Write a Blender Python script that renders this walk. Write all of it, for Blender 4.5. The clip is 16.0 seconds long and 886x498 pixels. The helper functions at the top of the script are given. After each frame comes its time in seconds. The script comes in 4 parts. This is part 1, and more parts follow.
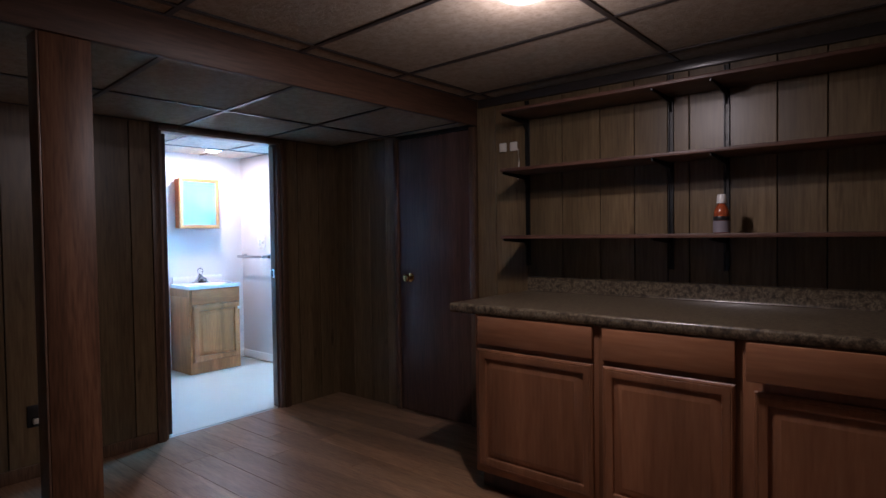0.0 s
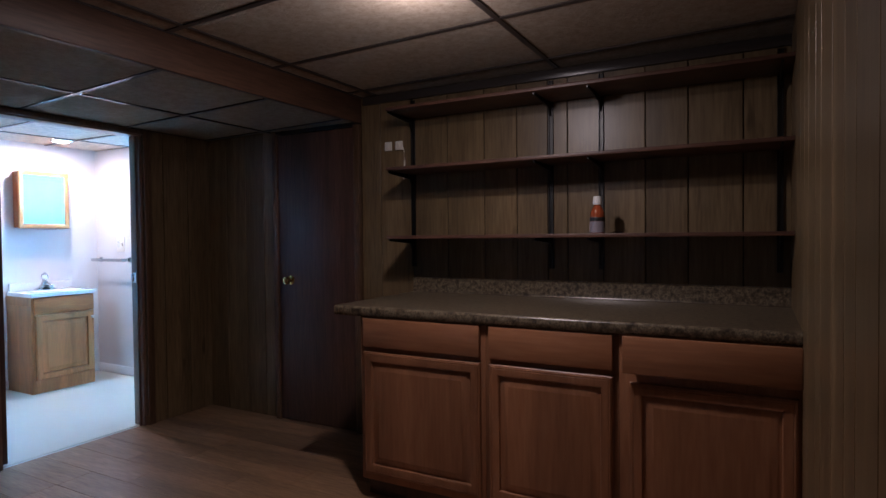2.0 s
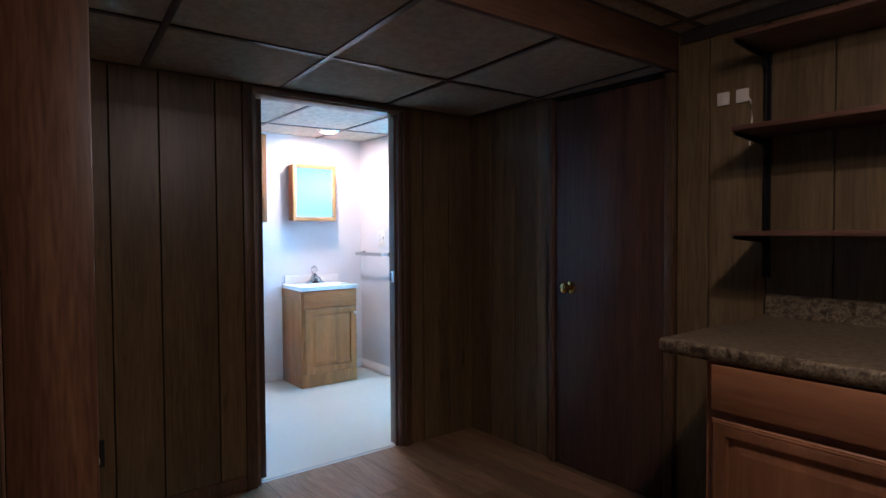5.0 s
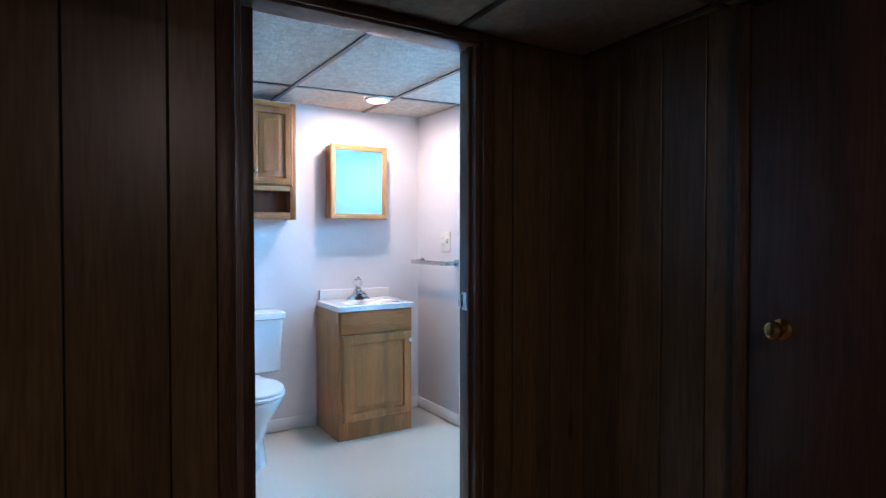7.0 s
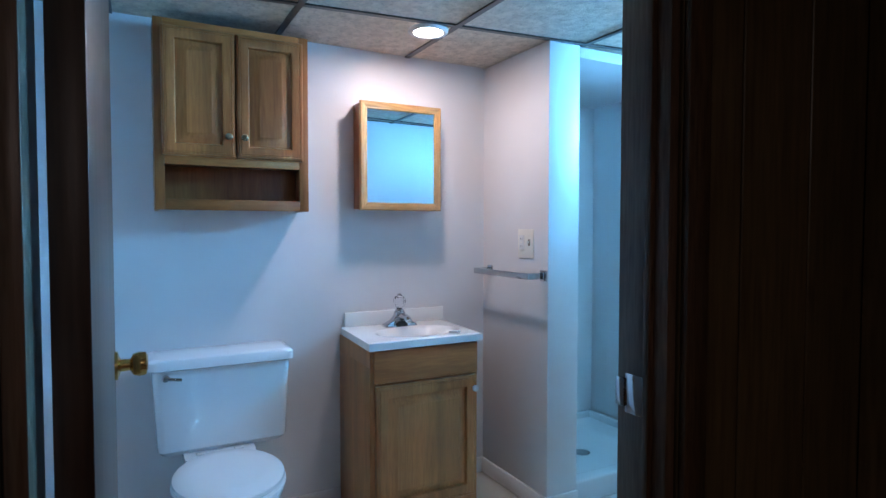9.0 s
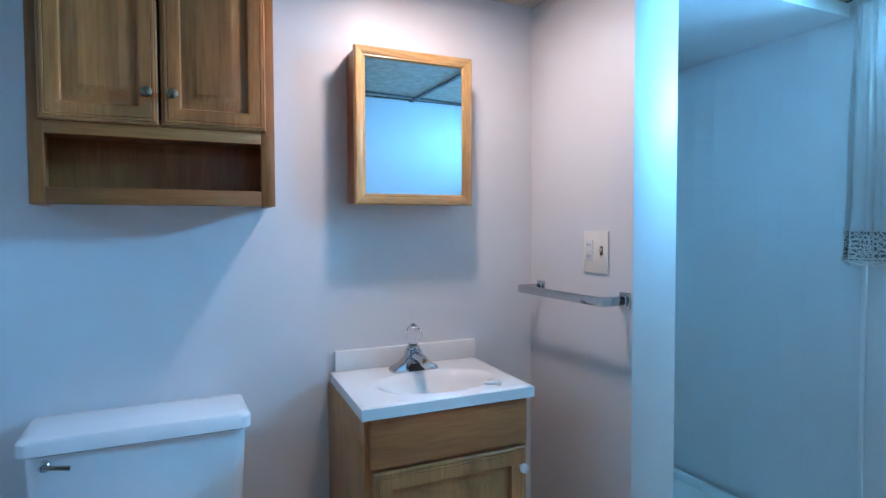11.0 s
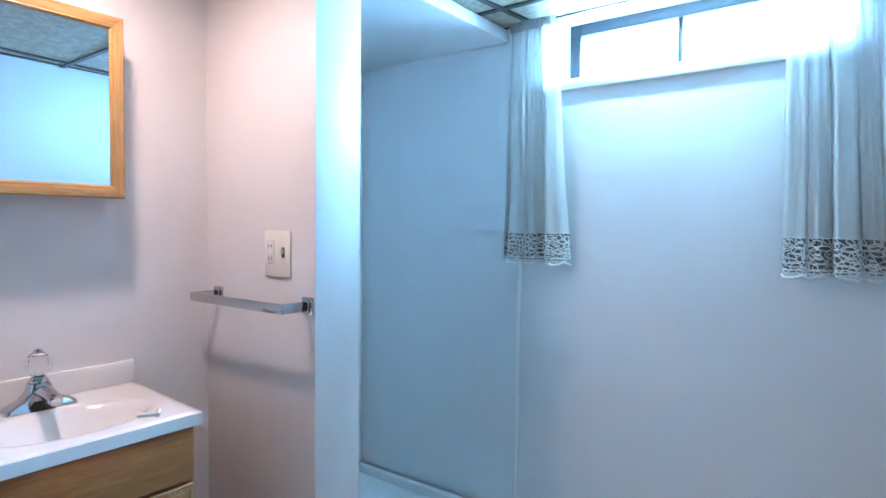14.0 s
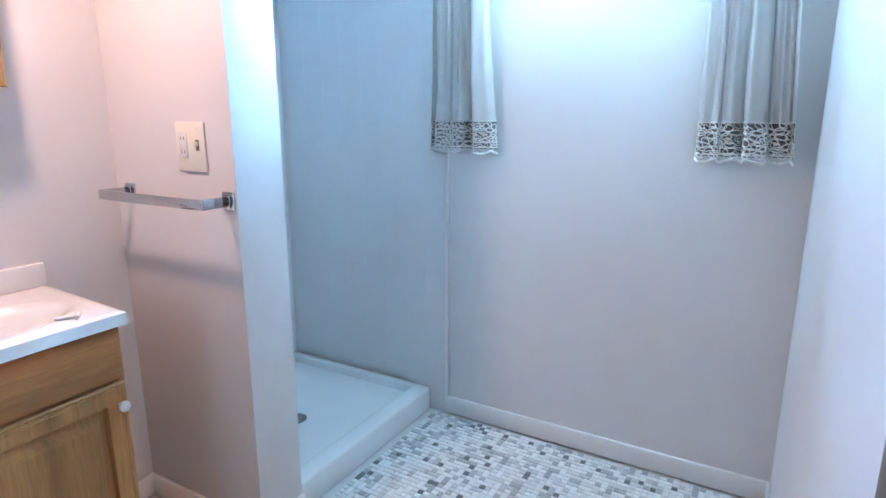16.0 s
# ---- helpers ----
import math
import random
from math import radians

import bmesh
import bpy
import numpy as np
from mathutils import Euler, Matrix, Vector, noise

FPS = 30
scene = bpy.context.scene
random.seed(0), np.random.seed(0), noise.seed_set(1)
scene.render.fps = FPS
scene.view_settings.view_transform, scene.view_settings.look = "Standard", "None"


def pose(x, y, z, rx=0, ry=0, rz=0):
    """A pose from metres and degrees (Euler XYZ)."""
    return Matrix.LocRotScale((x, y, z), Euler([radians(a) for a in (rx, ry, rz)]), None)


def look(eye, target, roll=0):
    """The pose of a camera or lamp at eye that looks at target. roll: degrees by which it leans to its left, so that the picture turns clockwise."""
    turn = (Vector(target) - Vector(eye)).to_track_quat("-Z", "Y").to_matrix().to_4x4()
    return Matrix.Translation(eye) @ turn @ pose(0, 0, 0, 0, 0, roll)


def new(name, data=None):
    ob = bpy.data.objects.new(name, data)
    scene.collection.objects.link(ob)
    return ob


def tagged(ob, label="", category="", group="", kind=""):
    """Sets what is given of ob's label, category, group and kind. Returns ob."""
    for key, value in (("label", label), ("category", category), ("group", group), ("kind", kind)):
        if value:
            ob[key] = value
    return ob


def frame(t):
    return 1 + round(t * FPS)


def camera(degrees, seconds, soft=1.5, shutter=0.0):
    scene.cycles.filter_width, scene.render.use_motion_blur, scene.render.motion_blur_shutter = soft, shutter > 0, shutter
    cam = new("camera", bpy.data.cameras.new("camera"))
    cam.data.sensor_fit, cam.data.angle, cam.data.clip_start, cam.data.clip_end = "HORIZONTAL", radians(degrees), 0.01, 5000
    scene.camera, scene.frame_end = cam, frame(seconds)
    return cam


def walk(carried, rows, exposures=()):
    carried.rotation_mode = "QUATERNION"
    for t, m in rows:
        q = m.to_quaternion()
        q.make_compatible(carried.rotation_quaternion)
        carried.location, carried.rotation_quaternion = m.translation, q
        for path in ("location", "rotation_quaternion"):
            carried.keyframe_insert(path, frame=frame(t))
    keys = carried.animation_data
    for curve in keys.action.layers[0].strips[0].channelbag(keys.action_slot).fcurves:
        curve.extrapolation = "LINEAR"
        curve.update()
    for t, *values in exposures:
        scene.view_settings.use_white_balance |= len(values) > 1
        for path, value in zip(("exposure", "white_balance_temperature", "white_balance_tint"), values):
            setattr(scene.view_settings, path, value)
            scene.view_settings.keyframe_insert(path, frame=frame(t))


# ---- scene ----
cam = camera(74.5, 16.0)
PATH = [
    (0, (0.066, -0.442, 1.306), (-1.217, 1.091, 1.253), -0.8),
    (0.5, (0.082, -0.431, 1.302), (-1.092, 1.187, 1.248), -0.7),
    (1, (0.091, -0.421, 1.287), (-0.982, 1.266, 1.242), -0.6),
    (1.5, (0.078, -0.398, 1.283), (-0.916, 1.336, 1.239), -0.6),
    (2, (0.007, -0.396, 1.283), (-0.942, 1.364, 1.239), -0.6),
    (2.5, (-0.104, -0.39, 1.284), (-1.045, 1.375, 1.239), -0.6),
    (3, (-0.248, -0.25, 1.295), (-1.289, 1.457, 1.243), -0.6),
    (3.5, (-0.365, -0.124, 1.302), (-1.597, 1.45, 1.25), -0.7),
    (4, (-0.462, -0.073, 1.303), (-1.868, 1.348, 1.248), -0.7),
    (4.2, (-0.507, -0.039, 1.302), (-1.965, 1.329, 1.247), -0.6),
    (6.5, (-1.629, 0.729, 1.271), (-3.282, 1.853, 1.223), -0.1),
    (7, (-1.902, 0.849, 1.269), (-3.593, 1.916, 1.228), 0.0),
    (7.5, (-2.185, 0.966, 1.298), (-3.895, 2.0, 1.234), 0.0),
    (8, (-2.479, 1.12, 1.297), (-4.214, 2.113, 1.237), 0.2),
    (8.5, (-2.778, 1.248, 1.31), (-4.529, 2.212, 1.234), 0.3),
    (8.7, (-2.883, 1.294, 1.309), (-4.638, 2.249, 1.234), 0.2),
    (11, (-3.774, 1.751, 1.317), (-5.585, 2.595, 1.243), -0.2),
    (11.5, (-3.833, 1.839, 1.323), (-5.636, 2.698, 1.232), 0.2),
    (12, (-3.86, 1.89, 1.326), (-5.631, 2.816, 1.24), 0.2),
    (12.5, (-3.86, 1.912, 1.323), (-5.53, 3.01, 1.241), 0.1),
    (13, (-3.87, 1.917, 1.325), (-5.402, 3.2, 1.241), 0.5),
    (13.5, (-3.867, 1.923, 1.323), (-5.23, 3.384, 1.241), 0.3),
    (14, (-3.846, 1.914, 1.327), (-5.048, 3.511, 1.244), 0.6),
    (14.5, (-3.855, 1.924, 1.327), (-4.956, 3.591, 1.244), 0.6),
    (15, (-3.855, 1.929, 1.321), (-4.903, 3.624, 1.162), 0.4),
    (15.5, (-3.851, 1.925, 1.321), (-4.86, 3.625, 1.016), 0.1),
    (16, (-3.841, 1.923, 1.322), (-4.818, 3.61, 0.874), -0.0),
]
EXPOSURES = [(0, 2.75, 5850, 24), (4.5, 2.68, 6250, 24), (6.5, 2.38, 6700, 26), (7.5, 1.92, 6450, 24), (8.5, 1.38, 6300, 21), (11, 1.42, 6450, 21), (12.5, 1.48, 6550, 23), (14.5, 1.98, 7850, 37), (16, 2.12, 8450, 43)]
walk(cam, [(t, look(eye, target, roll)) for t, eye, target, roll in PATH], EXPOSURES)

# ---- world and lights ----
world = bpy.data.worlds.new("world")
scene.world = world
world.use_nodes = True
wn = world.node_tree.nodes
sky = wn.new("ShaderNodeTexSky")
sky.sky_type = 'NISHITA'
sky.sun_disc = False
sky.sun_elevation, sky.sun_rotation = radians(40), radians(200)
world.node_tree.links.new(sky.outputs[0], wn["Background"].inputs[0])
wn["Background"].inputs[1].default_value = 0.1


def lamp(name, kind, m, energy, color, size, size_y=None):
    data = bpy.data.lights.new(name, kind)
    data.energy, data.color = energy, color
    if kind == "AREA":
        data.shape = "DISK" if size_y is None else "RECTANGLE"
        data.size = size
        if size_y is not None:
            data.size_y = size_y
    else:
        data.shadow_soft_size = size
    ob = new(name, data)
    ob.matrix_world = m
    return ob


BASEMENT_LAMP = (-1.08, 1.40, 2.160)
BATH_LAMP = (-5.25, 2.47, 2.118)
lamp("basement_bulb_light", "POINT", pose(-1.08, 1.40, 2.03), 1.0, (1.0, 0.87, 0.78), 0.045)
lamp("basement_bulb_beam", "AREA", look((-1.08, 1.40, 2.148), (-1.08, 1.401, 0)), 1.05, (1.0, 0.87, 0.78), 0.09)
lamp("bathroom_bulb_light", "AREA", look((-5.25, 2.47, 2.118), (-5.25, 2.471, 0)), 1.62, (1.0, 0.88, 0.83), 0.09)
# daylight stand-in, in the well outside the window
lamp("window_daylight", "AREA", look((-4.45, 4.40, 2.12), (-4.45, 3.0, 1.55)), 128.0, (0.12, 0.53, 1.0), 0.95, 0.45)
# added lamp inside the room, for the glow on the wall under the sill
lamp("sill_glow_fill", "AREA", look((-4.45, 3.91, 2.122), (-4.45, 4.03, 1.60)), 4.0, (0.22, 0.68, 1.0), 0.55, 0.025)

# ---- materials ----


def material(name, rough=0.6, metal=0.0, coat=0.0):
    m = bpy.data.materials.new(name)
    m.use_nodes = True
    b = m.node_tree.nodes["Principled BSDF"]
    b.inputs["Roughness"].default_value = rough
    b.inputs["Metallic"].default_value = metal
    b.inputs["Coat Weight"].default_value = coat
    return m, m.node_tree.nodes, m.node_tree.links, b


def ramp(nodes, links, source, stops):
    r = nodes.new("ShaderNodeValToRGB")
    r.color_ramp.elements[0].position, r.color_ramp.elements[0].color = stops[0][0], (*stops[0][1], 1)
    r.color_ramp.elements[1].position, r.color_ramp.elements[1].color = stops[-1][0], (*stops[-1][1], 1)
    for p, c in stops[1:-1]:
        e = r.color_ramp.elements.new(p)
        e.color = (*c, 1)
    links.new(source, r.inputs[0])
    return r


def texture(nodes, links, scale, stretch=(1, 1, 1), detail=5, rand=0.0):
    co = nodes.new("ShaderNodeTexCoord")
    mp = nodes.new("ShaderNodeMapping")
    mp.inputs["Scale"].default_value = stretch
    links.new(co.outputs["Object"], mp.inputs[0])
    if rand:
        info = nodes.new("ShaderNodeObjectInfo")
        mul = nodes.new("ShaderNodeMath")
        mul.operation = "MULTIPLY"
        mul.inputs[1].default_value = rand
        links.new(info.outputs["Random"], mul.inputs[0])
        links.new(mul.outputs[0], mp.inputs["Location"])
    n = nodes.new("ShaderNodeTexNoise")
    n.inputs["Scale"].default_value, n.inputs["Detail"].default_value = scale, detail
    links.new(mp.outputs[0], n.inputs[0])
    return n


def bump(nodes, links, b, source, strength, distance=0.002):
    bp = nodes.new("ShaderNodeBump")
    bp.inputs["Strength"].default_value, bp.inputs["Distance"].default_value = strength, distance
    links.new(source, bp.inputs["Height"])
    links.new(bp.outputs[0], b.inputs["Normal"])


def mixed(nodes, links, fac, a, c, mode="MULTIPLY"):
    mx = nodes.new("ShaderNodeMix")
    mx.data_type, mx.blend_type = "RGBA", mode
    if isinstance(fac, float):
        mx.inputs[0].default_value = fac
    else:
        links.new(fac, mx.inputs[0])
    links.new(a, mx.inputs[6])
    links.new(c, mx.inputs[7])
    return mx.outputs[2]


def wood(name, dark, mid, light, grain=(18, 18, 1.2), rough=0.45, coat=0.0, rand=7.0, knots=0.0):
    """Long grain in the direction whose stretch is smallest, broad figure and a tone for each board."""
    m, n, l, b = material(name, rough, 0.0, coat)
    fine = texture(n, l, 9.0, grain, 7, rand)
    broad = texture(n, l, 1.6, tuple(g * 0.35 for g in grain), 3, rand)
    broad.inputs["Distortion"].default_value = 1.2
    r1 = ramp(n, l, fine.outputs[0], [(0.3, dark), (0.5, mid), (0.72, light)])
    r2 = ramp(n, l, broad.outputs[0], [(0.3, (0.62, 0.60, 0.58)), (0.7, (1.15, 1.12, 1.1))])
    col = mixed(n, l, 1.0, r1.outputs[0], r2.outputs[0])
    if knots:
        k = texture(n, l, 3.0, (3.2, 3.2, 1.0), 2, rand)
        rk = ramp(n, l, k.outputs[0], [(0.24, (0.25, 0.2, 0.16)), (0.33, (1, 1, 1))])
        col = mixed(n, l, knots, col, rk.outputs[0])
    info = n.new("ShaderNodeObjectInfo")
    rt = ramp(n, l, info.outputs["Random"], [(0.0, (0.82, 0.82, 0.80)), (1.0, (1.12, 1.10, 1.06))])
    col = mixed(n, l, 1.0, col, rt.outputs[0])
    l.new(col, b.inputs["Base Color"])
    bump(n, l, b, fine.outputs[0], 0.25, 0.001)
    return m


def painted(name, color, rough=0.5, scale=14.0, vary=0.06, relief=0.08, coat=0.0):
    m, n, l, b = material(name, rough, 0.0, coat)
    big = texture(n, l, 1.3, (1, 1, 1), 3)
    fine = texture(n, l, scale * 12, (1, 1, 1), 4)
    lo = tuple(c * (1 - vary) for c in color)
    hi = tuple(min(1, c * (1 + vary * 0.4)) for c in color)
    r = ramp(n, l, big.outputs[0], [(0.3, lo), (0.7, hi)])
    l.new(r.outputs[0], b.inputs["Base Color"])
    bump(n, l, b, fine.outputs[0], relief, 0.001)
    return m


def metal(name, color, rough=0.15, vary=0.1):
    m, n, l, b = material(name, rough, 1.0)
    t = texture(n, l, 60.0)
    r = ramp(n, l, t.outputs[0], [(0.3, tuple(c * (1 - vary) for c in color)), (0.7, color)])
    l.new(r.outputs[0], b.inputs["Base Color"])
    r2 = ramp(n, l, t.outputs[0], [(0.3, (rough * 0.7,) * 3), (0.7, (rough * 1.3,) * 3)])
    l.new(r2.outputs[0], b.inputs["Roughness"])
    return m


def ceiling_tile(name, base, stain):
    m, n, l, b = material(name, 0.9)
    fiss = texture(n, l, 60.0, (1, 1, 1), 6)
    fiss.inputs["Distortion"].default_value = 0.8
    blot = texture(n, l, 22.0, (1, 1, 1), 7)
    r = ramp(n, l, blot.outputs[0], [(0.36, stain), (0.5, tuple((a + c) / 2 for a, c in zip(stain, base))), (0.62, base)])
    r2 = ramp(n, l, fiss.outputs[0], [(0.36, (0.62, 0.6, 0.57)), (0.5, (1, 1, 1))])
    l.new(mixed(n, l, 0.5, r.outputs[0], r2.outputs[0]), b.inputs["Base Color"])
    bump(n, l, b, fiss.outputs[0], 0.6, 0.004)
    return m


def stone_laminate(name):
    m, n, l, b = material(name, 0.28)
    a = texture(n, l, 45.0, (1, 1, 1), 5)
    c = texture(n, l, 160.0, (1, 1, 1), 3)
    r = ramp(n, l, a.outputs[0], [(0.34, (0.035, 0.025, 0.017)), (0.48, (0.11, 0.083, 0.055)), (0.58, (0.19, 0.155, 0.105)), (0.68, (0.06, 0.043, 0.03))])
    r2 = ramp(n, l, c.outputs[0], [(0.35, (0.55, 0.52, 0.5)), (0.65, (1.2, 1.2, 1.15))])
    l.new(mixed(n, l, 1.0, r.outputs[0], r2.outputs[0]), b.inputs["Base Color"])
    return m


def mosaic_glaze(name):
    m, n, l, b = material(name, 0.3)
    info = n.new("ShaderNodeObjectInfo")
    geo = n.new("ShaderNodeNewGeometry")
    add = n.new("ShaderNodeMath")
    add.operation = "ADD"
    frac = n.new("ShaderNodeMath")
    frac.operation = "FRACT"
    l.new(info.outputs["Random"], add.inputs[0])
    l.new(geo.outputs["Random Per Island"], add.inputs[1])
    l.new(add.outputs[0], frac.inputs[0])
    r = ramp(n, l, frac.outputs[0], [(0.0, (0.36, 0.36, 0.365)), (0.14, (0.48, 0.48, 0.48)), (0.30, (0.64, 0.63, 0.615)), (0.5, (0.78, 0.765, 0.74)), (1.0, (0.84, 0.83, 0.81))])
    t = texture(n, l, 70.0)
    r2 = ramp(n, l, t.outputs[0], [(0.3, (0.9, 0.9, 0.9)), (0.7, (1.03, 1.03, 1.03))])
    l.new(mixed(n, l, 1.0, r.outputs[0], r2.outputs[0]), b.inputs["Base Color"])
    return m


def glass(name, color=(1, 1, 1), rough=0.02):
    m, n, l, b = material(name, rough)
    b.inputs["Transmission Weight"].default_value = 1.0
    b.inputs["Base Color"].default_value = (*color, 1)
    b.inputs["IOR"].default_value = 1.45
    return m


def cloth(name, color):
    """Thin woven cloth that lets part of the light through."""
    m, n, l, b = material(name, 0.9)
    weave = texture(n, l, 500.0, (1, 1, 1), 2)
    big = texture(n, l, 6.0, (1, 1, 0.3), 3)
    r = ramp(n, l, big.outputs[0], [(0.3, tuple(c * 0.92 for c in color)), (0.7, color)])
    l.new(r.outputs[0], b.inputs["Base Color"])
    bump(n, l, b, weave.outputs[0], 0.3, 0.0006)
    tr = n.new("ShaderNodeBsdfTranslucent")
    l.new(r.outputs[0], tr.inputs[0])
    mx = n.new("ShaderNodeMixShader")
    mx.inputs[0].default_value = 0.09
    l.new(b.outputs[0], mx.inputs[1])
    l.new(tr.outputs[0], mx.inputs[2])
    l.new(mx.outputs[0], n["Material Output"].inputs[0])
    return m


def emitter(name, color, strength):
    m, n, l, b = material(name, 0.4)
    b.inputs["Base Color"].default_value = (0.8, 0.8, 0.8, 1)
    b.inputs["Emission Color"].default_value = (*color, 1)
    b.inputs["Emission Strength"].default_value = strength
    return m


PANEL = wood("dark_wall_panelling", (0.125, 0.083, 0.042), (0.17, 0.12, 0.062), (0.215, 0.155, 0.083), (10, 10, 0.7), 0.35, 0.0, 7.0, 0.8)
PANEL_BACK = painted("panelling_groove", (0.02, 0.014, 0.01), 0.7)
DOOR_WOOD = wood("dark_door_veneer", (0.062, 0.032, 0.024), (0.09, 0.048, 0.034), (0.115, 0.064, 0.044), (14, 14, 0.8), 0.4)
TRIM_WOOD = wood("dark_trim_wood", (0.07, 0.04, 0.022), (0.13, 0.075, 0.042), (0.18, 0.11, 0.065), (20, 20, 1.5), 0.4)
# trim wood made paler: light falling on jambs and post side is in the colour
JAMB_WOOD = wood("pale_lit_wood", (0.17, 0.10, 0.065), (0.24, 0.15, 0.10), (0.30, 0.20, 0.14), (20, 20, 1.5), 0.35)
BEAM_WOOD = wood("red_brown_boxing", (0.09, 0.045, 0.027), (0.125, 0.064, 0.039), (0.155, 0.082, 0.05), (12, 1.0, 12), 0.5)
POST_WOOD = wood("red_brown_post", (0.10, 0.045, 0.024), (0.16, 0.075, 0.04), (0.21, 0.11, 0.06), (12, 12, 1.0), 0.45)
SHELF_WOOD = wood("red_brown_shelf", (0.07, 0.032, 0.022), (0.11, 0.052, 0.036), (0.15, 0.075, 0.05), (1.0, 14, 14), 0.45)
CABINET_WOOD = wood("reddish_oak", (0.26, 0.112, 0.054), (0.295, 0.132, 0.065), (0.33, 0.154, 0.079), (9, 9, 0.8), 0.42)
CABINET_RAIL = wood("reddish_oak_across", (0.26, 0.112, 0.054), (0.295, 0.132, 0.065), (0.33, 0.154, 0.079), (0.8, 9, 9), 0.42)
OAK = wood("golden_oak", (0.36, 0.116, 0.034), (0.43, 0.146, 0.042), (0.49, 0.180, 0.056), (14, 14, 1.2), 0.33)
# paler copy of the golden oak: ceiling light on vanity body and door
VANITY_OAK = wood("lamplit_vanity_oak", (0.42, 0.162, 0.053), (0.49, 0.198, 0.066), (0.55, 0.235, 0.083), (14, 14, 1.2), 0.33)
OAK_ACROSS = wood("golden_oak_across", (0.36, 0.116, 0.034), (0.43, 0.146, 0.042), (0.49, 0.180, 0.056), (14, 1.2, 14), 0.33)
PALE_OAK = wood("pale_oak", (0.42, 0.22, 0.075), (0.54, 0.30, 0.11), (0.62, 0.37, 0.15), (14, 14, 1.4), 0.35)
PALE_ACROSS = wood("pale_oak_across", (0.42, 0.22, 0.075), (0.54, 0.30, 0.11), (0.62, 0.37, 0.15), (14, 1.4, 14), 0.35)
FLOOR_WOOD = wood("laminate_floor", (0.25, 0.14, 0.075), (0.34, 0.20, 0.115), (0.42, 0.26, 0.155), (1.3, 14, 14), 0.42)
WALL_PAINT = painted("pale_wall_paint", (0.72, 0.69, 0.68), 0.42, 14, 0.05, 0.12)
WHITE_TRIM = painted("white_gloss_trim", (0.80, 0.78, 0.76), 0.3, 10, 0.04, 0.05)
TILE_WHITE = painted("white_wall_tile", (0.74, 0.75, 0.75), 0.2, 6, 0.04, 0.03)
GROUT = painted("pale_grout", (0.74, 0.75, 0.75), 0.4)
FLOOR_GROUT = painted("floor_grout", (0.66, 0.65, 0.63), 0.85)
MOSAIC = mosaic_glaze("pale_mosaic")
MOSAIC_DARK = painted("dark_mosaic", (0.15, 0.16, 0.17), 0.3, 20, 0.3)
ACRYLIC = painted("white_acrylic", (0.78, 0.80, 0.80), 0.22, 6, 0.03, 0.02)
CERAMIC = painted("white_ceramic", (0.80, 0.80, 0.80), 0.08, 4, 0.02, 0.01, 0.3)
MARBLE = painted("cultured_marble", (0.82, 0.79, 0.76), 0.12, 5, 0.04, 0.01, 0.2)
PLASTIC_WHITE = painted("white_plastic", (0.78, 0.77, 0.75), 0.25, 8, 0.02, 0.01)
IVORY = painted("ivory_plastic", (0.80, 0.75, 0.66), 0.35, 10, 0.04, 0.02)
BLACK_PLASTIC = painted("dark_plastic", (0.015, 0.014, 0.014), 0.4)
CHROME = metal("chrome", (0.55, 0.56, 0.58), 0.08)
BRASS = metal("brass", (0.72, 0.48, 0.18), 0.18)
NICKEL = metal("aged_bronze", (0.30, 0.23, 0.15), 0.3)
BLACK_METAL = metal("black_shelf_metal", (0.05, 0.05, 0.05), 0.4)
BAR_BROWN = painted("bronze_ceiling_bar", (0.05, 0.042, 0.038), 0.28, 10, 0.2)
BASE_TILE = ceiling_tile("basement_ceiling_tile", (0.42, 0.35, 0.27), (0.35, 0.285, 0.21))
BATH_TILE = ceiling_tile("bathroom_ceiling_tile", (0.70, 0.60, 0.49), (0.55, 0.47, 0.38))
COUNTER = stone_laminate("speckled_laminate")
MIRROR = metal("mirror_silver", (0.60, 0.62, 0.63), 0.01, 0.0)
PANE = glass("window_glass")
CRYSTAL = glass("clear_acrylic", (0.97, 0.98, 1.0), 0.03)
AMBER = painted("orange_liquid_bottle", (0.40, 0.085, 0.03), 0.12, 10, 0.25, 0.02, 0.5)
FABRIC = cloth("grey_white_cloth", (0.86, 0.84, 0.82))
LACE = cloth("grey_lace", (0.86, 0.83, 0.79))
WINDOW_FRAME = painted("grey_window_frame", (0.02, 0.026, 0.032), 0.6)
BULB_WARM = emitter("warm_bulb", (1.0, 0.92, 0.78), 15.0)
BULB_WHITE = emitter("white_bulb", (1.0, 0.95, 0.92), 30.0)
# for unseen walls; made this pale so the closing walls bounce fill light
PLASTER = painted("unseen_pale_wall", (0.76, 0.72, 0.68), 0.7)
# net colour kept dark to carry the wall's shade behind the lace
LACE_BACK = cloth("brown_grey_shade_net", (0.30, 0.27, 0.25))
VINYL = painted("cream_sheet_vinyl", (0.66, 0.61, 0.52), 0.38, 8, 0.05, 0.05)

# ---- mesh helpers ----


def thing(name, at, label, category, group="", kind=""):
    ob = new(name)
    ob.empty_display_size = 0.05
    ob.location = at
    return tagged(ob, label, category, group, kind)


def base_of(ob):
    v = Vector(ob.location)
    while ob.parent:
        ob = ob.parent
        v += ob.location
    return v


def finish(name, bm, mats, smooth=False):
    me = bpy.data.meshes.new(name)
    bmesh.ops.recalc_face_normals(bm, faces=bm.faces)
    bm.to_mesh(me)
    bm.free()
    for m in mats if isinstance(mats, (list, tuple)) else [mats]:
        me.materials.append(m)
    if smooth:
        me.shade_smooth()
        me.set_sharp_from_angle(angle=radians(38))
    return me


